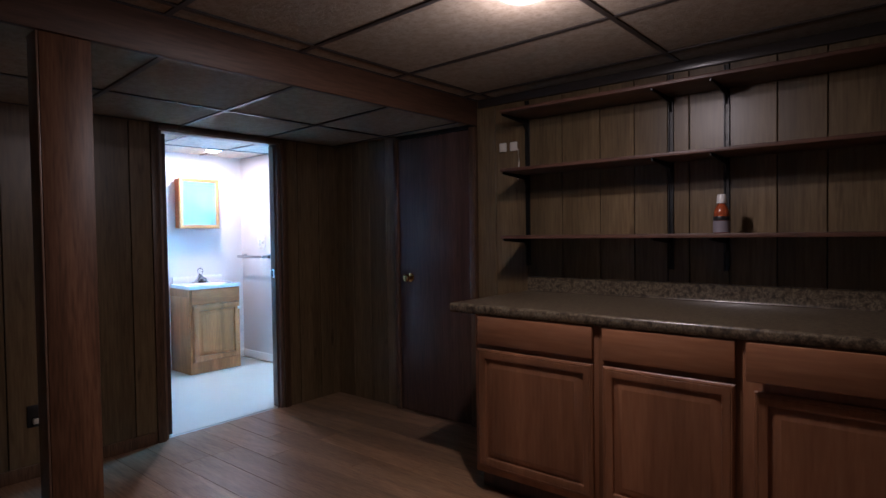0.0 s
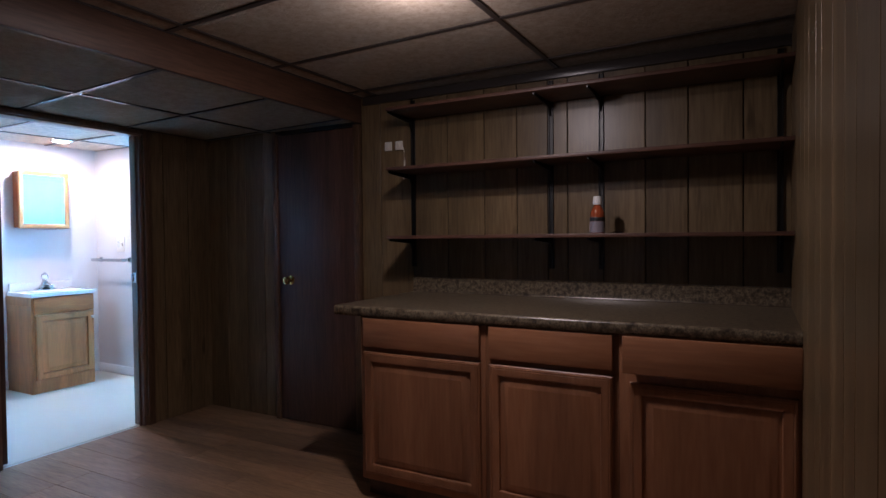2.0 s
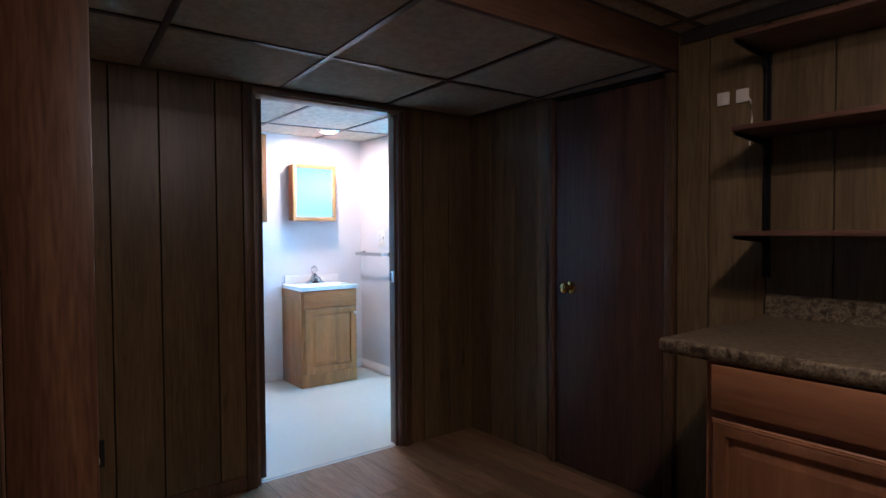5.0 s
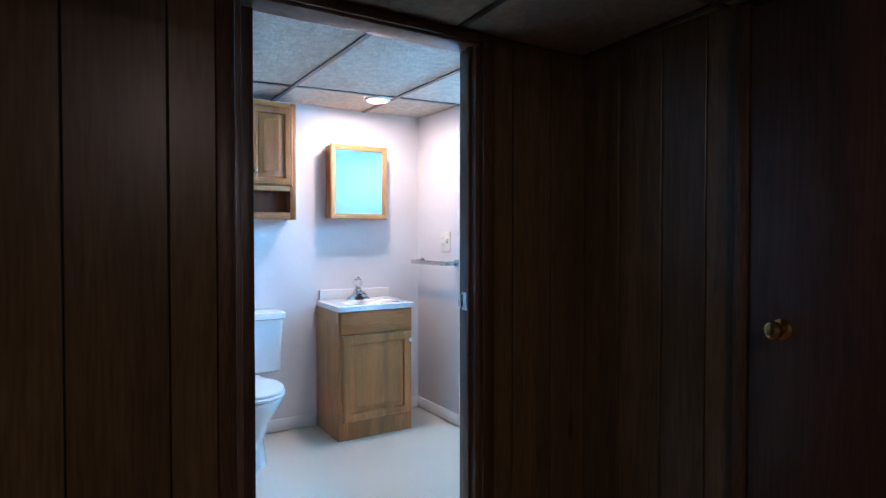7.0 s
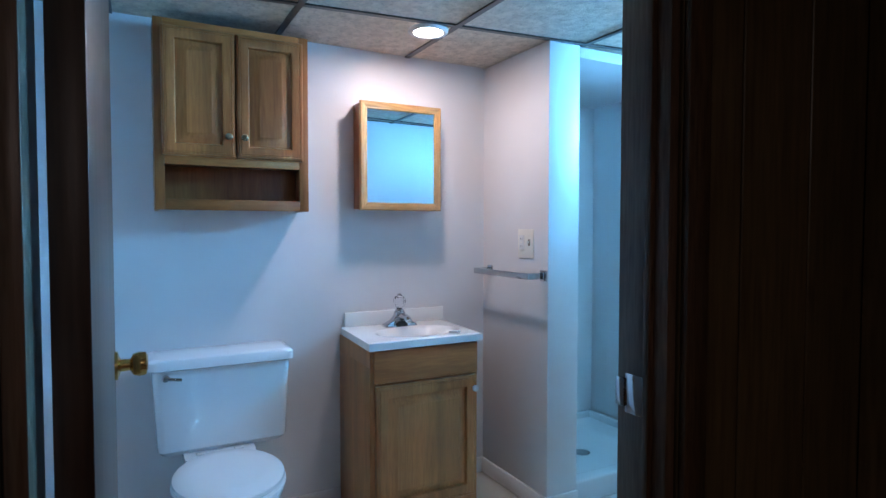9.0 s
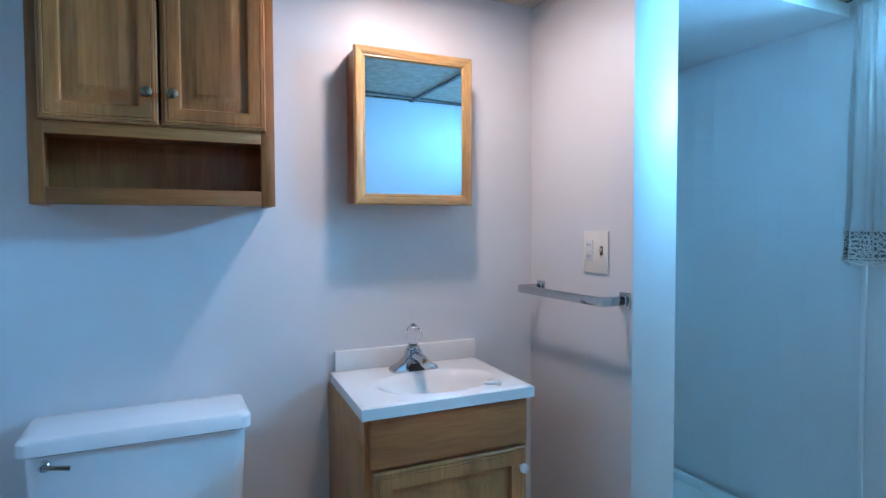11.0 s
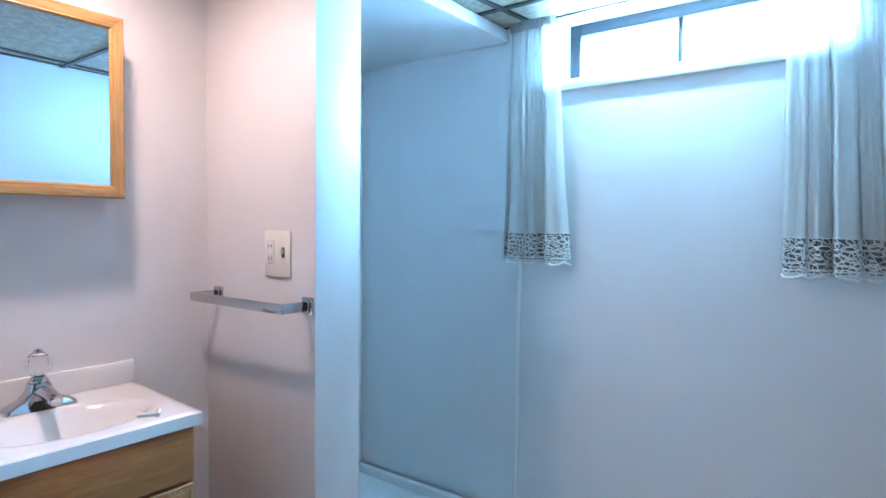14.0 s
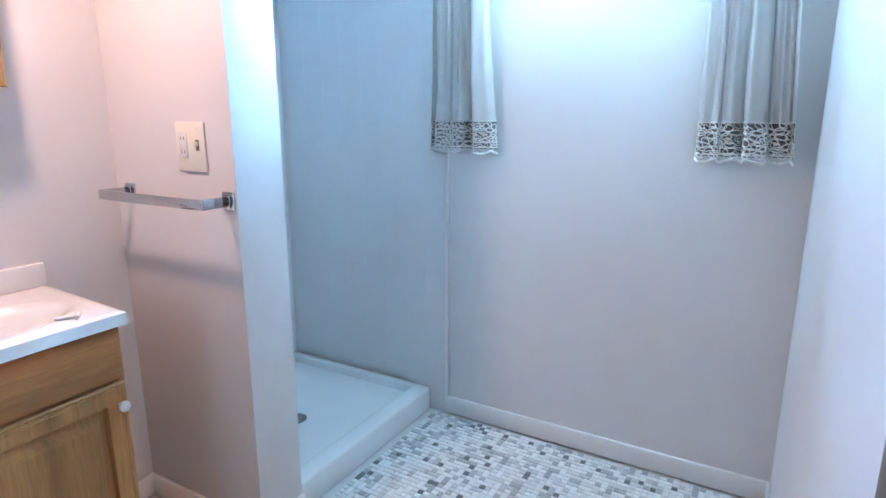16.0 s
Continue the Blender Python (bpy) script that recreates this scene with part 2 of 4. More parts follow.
def part(name, bm, mat, parent, label="", smooth=True):
    """One mesh object, drawn in world places, hung under a thing or a part."""
    bmesh.ops.translate(bm, verts=bm.verts, vec=-base_of(parent))
    ob = new(name, finish(name, bm, mat, smooth))
    ob.parent = parent
    return tagged(ob, label)


def whole(name, bm, mat, label, category, kind="", smooth=True):
    """A thing or a piece of the setting that is one mesh."""
    return tagged(new(name, finish(name, bm, mat, smooth)), label, category, "", kind)


def merge(bm, other, m=None):
    tmp = bpy.data.meshes.new("tmp")
    other.to_mesh(tmp)
    other.free()
    if m is not None:
        tmp.transform(m)
    bm.from_mesh(tmp)
    bpy.data.meshes.remove(tmp)
    return bm


def box(x0, x1, y0, y1, z0, z1, bevel=0.0, seg=2, bm=None, mat=0):
    b = bmesh.new()
    r = bmesh.ops.create_cube(b, size=1)
    for v in b.verts:
        v.co = Vector(((x0 + x1) / 2 + v.co.x * (x1 - x0), (y0 + y1) / 2 + v.co.y * (y1 - y0), (z0 + z1) / 2 + v.co.z * (z1 - z0)))
    if bevel:
        bmesh.ops.bevel(b, geom=list(b.edges), offset=bevel, segments=seg, affect="EDGES", profile=0.5)
    for f in b.faces:
        f.material_index = mat
    return merge(bm, b) if bm is not None else b


def lathe(profile, m, steps=24, bm=None):
    """A turned shape from (radius, height) pairs about local z, set by the pose m."""
    b = bmesh.new()
    rings = []
    for r, h in profile:
        rings.append([b.verts.new((r * math.cos(2 * math.pi * k / steps), r * math.sin(2 * math.pi * k / steps), h)) for k in range(steps)])
    for a, c in zip(rings, rings[1:]):
        for k in range(steps):
            b.faces.new((a[k], a[(k + 1) % steps], c[(k + 1) % steps], c[k]))
    b.faces.new(rings[0][::-1])
    b.faces.new(rings[-1])
    b.transform(m)
    return merge(bm, b) if bm is not None else b


def loft(rings, bm=None, cap=True):
    """Skin over closed rings of equal length, world places."""
    b = bmesh.new()
    vs = [[b.verts.new(p) for p in ring] for ring in rings]
    k = len(vs[0])
    for a, c in zip(vs, vs[1:]):
        for i in range(k):
            b.faces.new((a[i], a[(i + 1) % k], c[(i + 1) % k], c[i]))
    if cap:
        b.faces.new(vs[0][::-1])
        b.faces.new(vs[-1])
    return merge(bm, b) if bm is not None else b


def tube(points, radius, bm=None, steps=10):
    rings = []
    pts = [Vector(p) for p in points]
    for i, p in enumerate(pts):
        d = (pts[min(i + 1, len(pts) - 1)] - pts[max(i - 1, 0)]).normalized()
        q = d.to_track_quat("Z", "Y")
        rings.append([p + q @ Vector((radius * math.cos(2 * math.pi * k / steps), radius * math.sin(2 * math.pi * k / steps), 0)) for k in range(steps)])
    return loft(rings, bm)


def raised_door(axis, face, out, a0, a1, z0, z1, thick=0.02, frame_w=0.055, inset=0.014):
    """A framed door with a raised field. It stands across axis 'x' or 'y' at `face`, its front towards `out` (+1 or -1)."""
    b = bmesh.new()

    def P(a, z, d):
        return (face + out * d, a, z) if axis == "x" else (a, face + out * d, z)

    def ring(off, d):
        return [b.verts.new(P(*c, d)) for c in ((a0 + off, z0 + off), (a1 - off, z0 + off), (a1 - off, z1 - off), (a0 + off, z1 - off))]

    loops = [ring(0, 0), ring(0, thick - 0.008), ring(0.004, thick - 0.004), ring(0.008, thick - 0.004), ring(0.009, thick), ring(0.014, thick), ring(0.0155, thick - 0.002), ring(0.017, thick), ring(frame_w - 0.012, thick), ring(frame_w - 0.004, thick - 0.004),
             ring(frame_w, thick - inset), ring(frame_w + 0.012, thick - inset), ring(frame_w + 0.036, thick - 0.002), ring(frame_w + 0.040, thick - 0.002)]
    for p, q in zip(loops, loops[1:]):
        for i in range(4):
            b.faces.new((p[i], p[(i + 1) % 4], q[(i + 1) % 4], q[i]))
    b.faces.new(loops[0][::-1])
    b.faces.new(loops[-1])
    return b


def knob(parent, at, direction, mat, size=0.016, label="", name="knob"):
    m = look(at, Vector(at) - Vector(direction))
    prof = [(0.006, 0), (0.006, 0.010), (size * 0.7, 0.014), (size, 0.020), (size * 0.95, 0.026), (size * 0.5, 0.030)]
    return part(name, lathe(prof, m, 16), mat, parent, label)


def door_knob(parent, at, direction, mat, label=""):
    m = look(at, Vector(at) - Vector(direction))
    prof = [(0.032, 0), (0.032, 0.006), (0.014, 0.012), (0.013, 0.030), (0.024, 0.036), (0.028, 0.048), (0.026, 0.062), (0.018, 0.066)]
    return part("door_knob", lathe(prof, m, 20), mat, parent, label)

# ---- plan ----
XW, XB = -3.70, -3.755           # partition: basement face, bathroom face
YN = 2.70                        # basement north wall
XE = 0.155                       # panelled stub wall beside the counter
ZH, ZL, ZB = 2.18, 2.03, 2.14    # basement high and low ceilings, bathroom ceiling
XV = -5.655                      # bathroom vanity wall
YT, YT2 = 3.0, 3.175             # towel wall and its shower face
XT = -5.11                       # free end of the towel wall
YW = 4.03                        # window wall
XS = -5.95                       # shower's far wall
YS = 0.95                        # bathroom south wall
DY0, DY1, DZ = 1.271, 2.125, 1.988 # doorway

# ---- basement structure ----
whole("floor_basement", box(-3.745, 2.3, -2.5, 2.8, -0.1, 0.0), FLOOR_GROUT, "underlay below the basement laminate floor", "floor", "structure")
b = box(XB, XW, -2.5, DY0 - 0.02, 0, 2.4)
box(XB, XW, DY1 + 0.02, 4.25, 0, 2.4, bm=b)
box(XB, XW, DY0 - 0.02, DY1 + 0.02, DZ + 0.02, 2.4, bm=b)
for f in b.faces:
    f.material_index = 1 if f.calc_center_median().x < XB + 0.001 else 0
wall_west = whole("wall_west", b, [PANEL_BACK, WALL_PAINT], "partition wall, dark panelling outside and pale paint inside", "wall", "structure")
b = box(XW, -3.02, YN, YN + 0.1, 0, 2.4)
box(-3.02, -2.28, YN, YN + 0.1, 2.01, 2.4, bm=b)
box(-2.28, XE + 0.1, YN, YN + 0.1, 0, 2.4, bm=b)
wall_north = whole("wall_north", b, PANEL_BACK, "dark wood panelled basement wall behind the counter", "wall", "structure")
wall_stub = whole("wall_east", box(XE, XE + 0.1, 0.1, YN, 0, 2.4), PANEL_BACK, "short panelled wall at the end of the counter", "wall", "structure")
b = box(XE + 0.1, 2.3, YN, YN + 0.1, 0, 2.4)
whole("wall_north_3", box(-3.2, -2.1, YN + 0.1, YN + 0.16, 0, 2.4), PLASTER, "plain wall behind the closed door", "wall", "structure")
whole("wall_north_2", b, PLASTER, "unseen plain wall closing the basement, pale to bounce light", "wall", "structure")
whole("wall_east_2", box(2.3, 2.4, -2.5, 2.8, 0, 2.4), PLASTER, "unseen plain wall closing the basement, pale to bounce light", "wall", "structure")
whole("wall_south", box(-3.79, 2.4, -2.6, -2.5, 0, 2.4), PLASTER, "unseen plain wall closing the basement, pale to bounce light", "wall", "structure")


def grid_ceiling(name, x0, x1, y0, y1, z, xs, ys, tile, label, bars, skew_x=(0, 0), skew_y=(0, 0)):
    """Lay-in tiles between flanged bars, one mesh; the grid may lie a little out of square."""
    b = bmesh.new()
    ex = [x0] + [v for v in sorted(xs) if x0 + 0.02 < v < x1 - 0.02] + [x1]
    ey = [y0] + [v for v in sorted(ys) if y0 + 0.02 < v < y1 - 0.02] + [y1]
    for xa, xb in zip(ex, ex[1:]):
        for ya, yb in zip(ey, ey[1:]):
            box(xa + 0.004, xb - 0.004, ya + 0.004, yb - 0.004, z + 0.004, z + 0.02, bm=b)
    w = 0.0125
    for v in ex:
        box(max(v - w, x0), min(v + w, x1), y0, y1, z - 0.003, z + 0.003, bm=b, mat=1)
    for v in ey:
        for xa, xb in zip(ex, ex[1:]):
            box(xa + w, xb - w, max(v - w, y0), min(v + w, y1), z - 0.003, z + 0.003, bm=b, mat=1)
    box(x0, x1, y0, y1, z + 0.03, z + 0.10, bm=b)
    for v in b.verts:
        x, y = v.co.x, v.co.y
        v.co.x, v.co.y = min(max(x + skew_x[0] * (y - skew_x[1]), x0), x1), y + skew_y[0] * (x - skew_y[1])
    return whole(name, b, [tile, bars], label, "ceiling", "structure", smooth=False)


XBEAM = -2.25
grid_ceiling("ceiling_basement", XBEAM, 2.3, -2.5, YN + 0.08, ZH, [-2.125 + 1.185 * k for k in range(5)], [1.245 + 0.635 * k for k in range(-6, 4)],
             BASE_TILE, "tan textured ceiling tiles in a dark grid", BAR_BROWN, skew_y=(-0.045, -1.5))
grid_ceiling("ceiling_basement_low", XW, XBEAM - 0.03, -2.55, YN + 0.03, ZL, [-3.05], [1.287 + 0.64 * k for k in range(-6, 3)],
             BASE_TILE, "lower tan ceiling tiles in a dark grid", BAR_BROWN, skew_y=(-0.08, -2.28))
grid_ceiling("ceiling_bathroom", XS - 0.1, XB, YS, YW, ZB, [-3.97, -5.19], [1.925 + 0.632 * k - 1.264 for k in range(6)],
             BATH_TILE, "pale mottled ceiling tiles in a dark grid", BAR_BROWN, skew_x=(0.11, 2.24))
whole("beam", box(XBEAM - 0.03, XBEAM, -2.5, YN, ZL - 0.012, ZH, 0.003), BEAM_WOOD, "red-brown boxed beam along the ceiling step", "beam", "structure")
post = thing("post", (-2.33, 0.30, 0), "red-brown wooden post boxed under the beam", "post")
part("shaft", box(-2.362, -2.265, 0.214, 0.378, 0, ZL - 0.012, 0.004), POST_WOOD, post)
# thin plate in paler wood imitates the highlight on the post's south side
part("corner_strip", box(-2.362, -2.267, 0.206, 0.2135, 0, ZL - 0.012, 0.002, 2), JAMB_WOOD, post, "added pale strip for the highlight on the post's side")

# bathroom doorway: jambs and casing
frame_1 = thing("door_frame", (XW, DY1, 0), "dark wood frame of the bathroom doorway", "door frame", kind="structure")
part("jamb", box(-3.802, XW + 0.006, DY0 - 0.02, DY0, 0, DZ, 0.002), JAMB_WOOD, frame_1)
part("jamb", box(-3.802, XW + 0.006, DY1, DY1 + 0.02, 0, DZ, 0.002), JAMB_WOOD, frame_1)
part("head", box(-3.802, XW + 0.006, DY0 - 0.02, DY1 + 0.02, DZ, DZ + 0.02, 0.002), JAMB_WOOD, frame_1)
part("casing", box(XW + 0.012, XW + 0.026, DY0 - 0.0215, DY1 + 0.0215, DZ + 0.008, ZL - 0.004, 0.004), TRIM_WOOD, frame_1)
part("casing", box(XW + 0.012, XW + 0.026, DY1 + 0.022, DY1 + 0.075, 0, ZL - 0.004, 0.004), TRIM_WOOD, frame_1)
part("casing", box(XW + 0.012, XW + 0.026, DY0 - 0.075, DY0 - 0.022, 0, ZL - 0.004, 0.004), TRIM_WOOD, frame_1)
part("stop", box(-3.735, -3.722, DY1 - 0.012, DY1, 0, DZ, 0.002), TRIM_WOOD, frame_1)
plate = part("strike_plate", box(-3.782, -3.740, DY1 - 0.003, DY1 - 0.0005, 0.985, 1.055, 0.001), CHROME, frame_1, "chrome strike plate")
part("lip", box(-3.802, -3.782, DY1 - 0.006, DY1 + 0.001, 0.995, 1.045, 0.001), CHROME, plate)

# ---- bathroom structure ----
whole("floor_bathroom", box(XS - 0.1, -3.745, YS - 0.1, YW + 0.1, -0.1, -0.001), FLOOR_GROUT, "grout bed of the bathroom's mosaic floor", "floor", "structure")
whole("wall_bathroom_west", box(XV - 0.1, XV, YS - 0.1, YT, 0, 2.3), WALL_PAINT, "pale painted wall behind toilet and vanity", "wall", "structure")
whole("wall_bathroom_towel", box(XS, XT, YT, YT2, 0, ZB, 0.003), WALL_PAINT, "short pale painted wall beside the shower", "wall", "structure")
whole("wall_bathroom_south", box(XV, XB, YS - 0.1, YS, 0, 2.3), WALL_PAINT, "pale painted wall behind the open door", "wall", "structure")
whole("wall_shower_west", box(XS - 0.1, XS, YT, YW + 0.22, 0, 2.3), TILE_WHITE, "white shower wall", "wall", "structure")
WX0, WX1, WZ0, WZ1 = -4.87, -3.97, 1.895, 2.125
b = box(XS, WX0, YW, YW + 0.22, 0, 2.3)
box(WX1, XB, YW, YW + 0.22, 0, 2.3, bm=b)
box(WX0, WX1, YW, YW + 0.22, 0, WZ0, bm=b)
box(WX0, WX1, YW, YW + 0.22, WZ1, 2.3, bm=b)
whole("wall_window", b, WALL_PAINT, "pale painted wall under a high basement window", "wall", "structure")
whole("ceiling_shower", box(XS, XT, YT2, YW, 2.085, ZB - 0.006, 0.003), WHITE_TRIM, "white lowered ceiling over the shower", "ceiling", "structure")


def baseboard(name, x0, x1, y0, y1):
    b = box(x0, x1, y0, y1, 0.010, 0.088, 0.004)
    whole(name, b, WHITE_TRIM, "white painted baseboard", "baseboard", "structure")


baseboard("baseboard", XV, XV + 0.014, YS, 2.207)
baseboard("baseboard", XV, XV + 0.014, 2.723, YT)
baseboard("baseboard", XV + 0.014, XT + 0.014, YT - 0.014, YT)
baseboard("baseboard", XT, XT + 0.014, YT, YT2)
baseboard("baseboard", -5.035, XB, YW - 0.014, YW)
baseboard("baseboard", XB - 0.014, XB, DY1 + 0.06, YW - 0.014)
whole("baseboard", box(XW + 0.012, XW + 0.024, -2.5, DY0 - 0.08, 0, 0.075, 0.004), TRIM_WOOD, "dark wood baseboard below the panelling", "baseboard", "structure")
whole("trim", box(-5.045, -5.028, YW - 0.012, YW, 0.0, 2.08, 0.004), WHITE_TRIM, "white edge strip beside the shower tiles", "trim", "structure")

# ---- window ----
window = thing("window_1", (-4.42, YW, WZ0), "high basement window with two panes and white apron", "window", kind="structure")
yf = YW + 0.10
part("sill", box(WX0 - 0.04, WX1 + 0.03, YW - 0.022, YW + 0.02, WZ0 - 0.045, WZ0 - 0.002, 0.005), WHITE_TRIM, window, "white painted sill")
part("casing", box(WX0 - 0.045, WX0 - 0.003, YW - 0.014, YW - 0.001, WZ0, WZ1, 0.003), WHITE_TRIM, window)
part("casing", box(WX1 + 0.003, WX1 + 0.045, YW - 0.014, YW - 0.001, WZ0, WZ1, 0.003), WHITE_TRIM, window)
for nm, bx in (("stile", (WX0, WX0 + 0.045, WZ0, WZ1)), ("stile", (WX1 - 0.045, WX1, WZ0, WZ1)), ("rail", (WX0 + 0.045, WX1 - 0.045, WZ0, WZ0 + 0.012)),
               ("rail", (WX0 + 0.045, WX1 - 0.045, WZ1 - 0.045, WZ1)), ("mullion", (-4.455, -4.437, WZ0 + 0.012, WZ1 - 0.045))):
    part(nm, box(bx[0], bx[1], yf - 0.02, yf + 0.02, bx[2], bx[3], 0.003), WINDOW_FRAME, window)
for xa, xb in ((WX0 + 0.045, -4.455), (-4.437, WX1 - 0.045)):
    p = part("pane", box(xa, xb, yf - 0.003, yf + 0.003, WZ0 + 0.012, WZ1 - 0.045), PANE, window, "clear glass pane", smooth=False)
    p.visible_shadow = False
# the well outside the window
b = box(-5.4, -3.4, 4.25, 4.9, 1.80, 1.86)
box(-5.4, -3.4, 4.9, 5.0, 1.86, 2.3, bm=b)
whole("ground", b, GROUT, "pale window well outside", "ground", "structure")

# ---- basement things ----
door = thing("door_2", (-2.64, YN, 0), "closed dark brown slab door in the panelled wall", "door", kind="structure")
part("slab", box(-2.956, -2.3, YN - 0.030, YN + 0.006, 0.008, 1.995, 0.002), DOOR_WOOD, door)
door_knob(door, (-2.848, YN - 0.030, 0.988), (0, -1, 0), BRASS, "worn brass knob")
part("casing", box(-3.000, -2.959, YN - 0.042, YN, 0, 2.01, 0.004), TRIM_WOOD, door)
part("casing", box(-2.297, -2.25, YN - 0.042, YN, 0, 2.01, 0.004), TRIM_WOOD, door)

bath_door = thing("door_1", (-3.82, 1.35, 0), "dark brown door standing open into the bathroom", "door", kind="structure")
part("slab", box(-4.585, -3.752, 1.284, 1.321, 0.012, 1.978, 0.002), DOOR_WOOD, bath_door)
door_knob(bath_door, (-4.52, 1.321, 1.0), (0, 1, 0), BRASS, "polished brass knob")
door_knob(bath_door, (-4.52, 1.284, 1.0), (0, -1, 0), NICKEL)
for z in (0.25, 1.78):
    part("hinge", lathe([(0.006, 0), (0.006, 0.09)], pose(-3.762, 1.2775, z), 10), NICKEL, bath_door)
part("door_stop", lathe([(0.009, 0), (0.009, 0.02), (0.013, 0.024), (0.011, 0.034)], look((-4.5, 1.284, 0.80), (-4.5, 2, 0.80)), 12), NICKEL, bath_door)

# wall shelves
STANDARDS = [-1.855, -0.98, -0.71, 0.10]
SHELVES = [(1.27, 2.385), (1.66, 2.385), (2.0, 2.385)]
for z, yf2 in SHELVES:
    whole("shelf_board", box(-1.86, XE - 0.008, yf2, 2.672, z, z + 0.019, 0.003), SHELF_WOOD, "red-brown wooden board on black wall brackets", "shelf")["group"] = "wall shelves"
for i, x in enumerate(STANDARDS):
    st = thing("shelf_standard", (x, YN, 1.1), "black slotted metal shelf standard on panelling", "shelf standard", "shelf standards")
    b = box(x - 0.013, x + 0.013, YN - 0.014, YN - 0.010, 1.10, ZH - 0.06)
    box(x - 0.013, x - 0.008, YN - 0.024, YN - 0.014, 1.10, ZH - 0.06, bm=b)
    box(x + 0.008, x + 0.013, YN - 0.024, YN - 0.014, 1.10, ZH - 0.06, bm=b)
    part("channel", b, BLACK_METAL, st)
    for z, yf2 in SHELVES:
        pts = [(YN - 0.024, z - 0.001), (yf2 + 0.02, z - 0.001), (yf2 + 0.02, z - 0.012), (YN - 0.06, z - 0.03), (YN - 0.028, z - 0.075), (YN - 0.024, z - 0.075)]
        part("bracket", loft([[(x - 0.004, y, q) for y, q in pts], [(x + 0.004, y, q) for y, q in pts]]), BLACK_METAL, st, smooth=False)
whole("trim", box(-2.22, XE, YN - 0.034, YN - 0.012, ZH - 0.055, ZH - 0.004, 0.004), BAR_BROWN, "near-black wood strip under the ceiling", "trim", "structure")

# bottle on the lower shelf
bottle = thing("bottle", (-0.687, 2.50, 1.289), "small orange plastic bottle with a white cap", "bottle")
part("body", lathe([(0.032, 0), (0.036, 0.006), (0.036, 0.062), (0.031, 0.070), (0.035, 0.080), (0.033, 0.105), (0.024, 0.125), (0.016, 0.138), (0.015, 0.142)], pose(-0.687, 2.50, 1.289)), AMBER, bottle)
part("cap", lathe([(0.021, 0), (0.022, 0.004), (0.020, 0.036), (0.016, 0.042)], pose(-0.687, 2.50, 1.430)), PLASTIC_WHITE, bottle, "white screw cap")
part("label_band", lathe([(0.0372, 0), (0.0372, 0.054)], pose(-0.687, 2.50, 1.293)), painted("dull_label", (0.24, 0.21, 0.24), 0.5), bottle, "dull violet printed band")
part("neck_band", lathe([(0.0368, 0), (0.0374, 0.004), (0.0374, 0.016), (0.0362, 0.020)], pose(-0.687, 2.50, 1.348)), BLACK_PLASTIC, bottle, "dark band above the label")

# base cabinets
YC = 1.915
UNITS = [(-1.70, -1.035), (-1.035, -0.465), (-0.465, 0.15)]
for i, (xa, xb) in enumerate(UNITS):
    unit = thing("base_cabinet", ((xa + xb) / 2, 2.3, 0), "reddish oak base cabinet with drawer front and panel door", "cabinet", "base cabinets")
    part("body", box(xa, xb, YC, 2.67, 0.10, 0.905, 0.002), CABINET_WOOD, unit)
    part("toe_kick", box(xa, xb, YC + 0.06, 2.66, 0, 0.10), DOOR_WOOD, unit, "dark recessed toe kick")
    l0, r0 = xa + 0.022, xb - 0.022
    if i == 2:
        l0, r0 = xa + 0.02, xb - 0.006
        dr = part("drawer_front", box(l0, r0, YC - 0.052, YC - 0.032, 0.755, 0.897, 0.006), CABINET_RAIL, unit, "drawer front pulled slightly open")
        part("drawer_box", box(l0 + 0.03, r0 - 0.03, YC - 0.0325, YC + 0.001, 0.77, 0.87), DOOR_WOOD, dr)
        part("cabinet_door", raised_door("y", YC - 0.0005, -1, l0 + 0.02, r0 - 0.01, 0.135, 0.715, 0.019, 0.05), CABINET_WOOD, unit)
    else:
        part("drawer_front", box(l0, r0, YC - 0.020, YC - 0.0005, 0.752, 0.893, 0.006), CABINET_RAIL, unit)
        part("cabinet_door", raised_door("y", YC - 0.0005, -1, l0, r0, 0.135, 0.728, 0.019, 0.05), CABINET_WOOD, unit)
top = thing("worktop", (-0.8, 2.3, 0.905), "brown speckled laminate worktop with rolled edge", "worktop")
YF = 1.890
for nm, prof in (("slab", [(2.672, 0.905), (YF + 0.022, 0.905), (YF + 0.022, 0.946), (2.640, 0.946), (2.672, 0.946)]),
                 ("front_edge", [(YF + 0.022, 0.900), (YF + 0.006, 0.900), (YF, 0.908), (YF, 0.935), (YF + 0.004, 0.942), (YF + 0.012, 0.947), (YF + 0.022, 0.946)]),
                 ("backsplash", [(2.640, 0.946), (2.648, 0.949), (2.652, 0.957), (2.654, 1.028), (2.660, 1.034), (2.672, 1.034), (2.672, 0.946)])):
    part(nm, loft([[(x, y, z) for y, z in prof] for x in (-1.845, XE - 0.003)]), COUNTER, top)

# small electrical fittings
for x in (-2.035, -1.955):
    pl = thing("switch_plate", (x, YN - 0.012, 1.85), "small ivory plastic plate on dark panelling", "switch plate", "ivory wall plates")
    part("plate", box(x - 0.026, x + 0.026, YN - 0.024, YN - 0.0125, 1.822, 1.878, 0.004), IVORY, pl)
    part("slot", box(x - 0.006, x + 0.006, YN - 0.027, YN - 0.0238, 1.838, 1.862, 0.002), IVORY, pl)
whole("cable", tube([(-1.935, YN - 0.018, 1.845), (-1.92, YN - 0.02, 1.82), (-1.915, YN - 0.02, 1.75), (-1.925, YN - 0.018, 1.64)], 0.004), IVORY, "thin pale cable running down from wall plates", "cable")
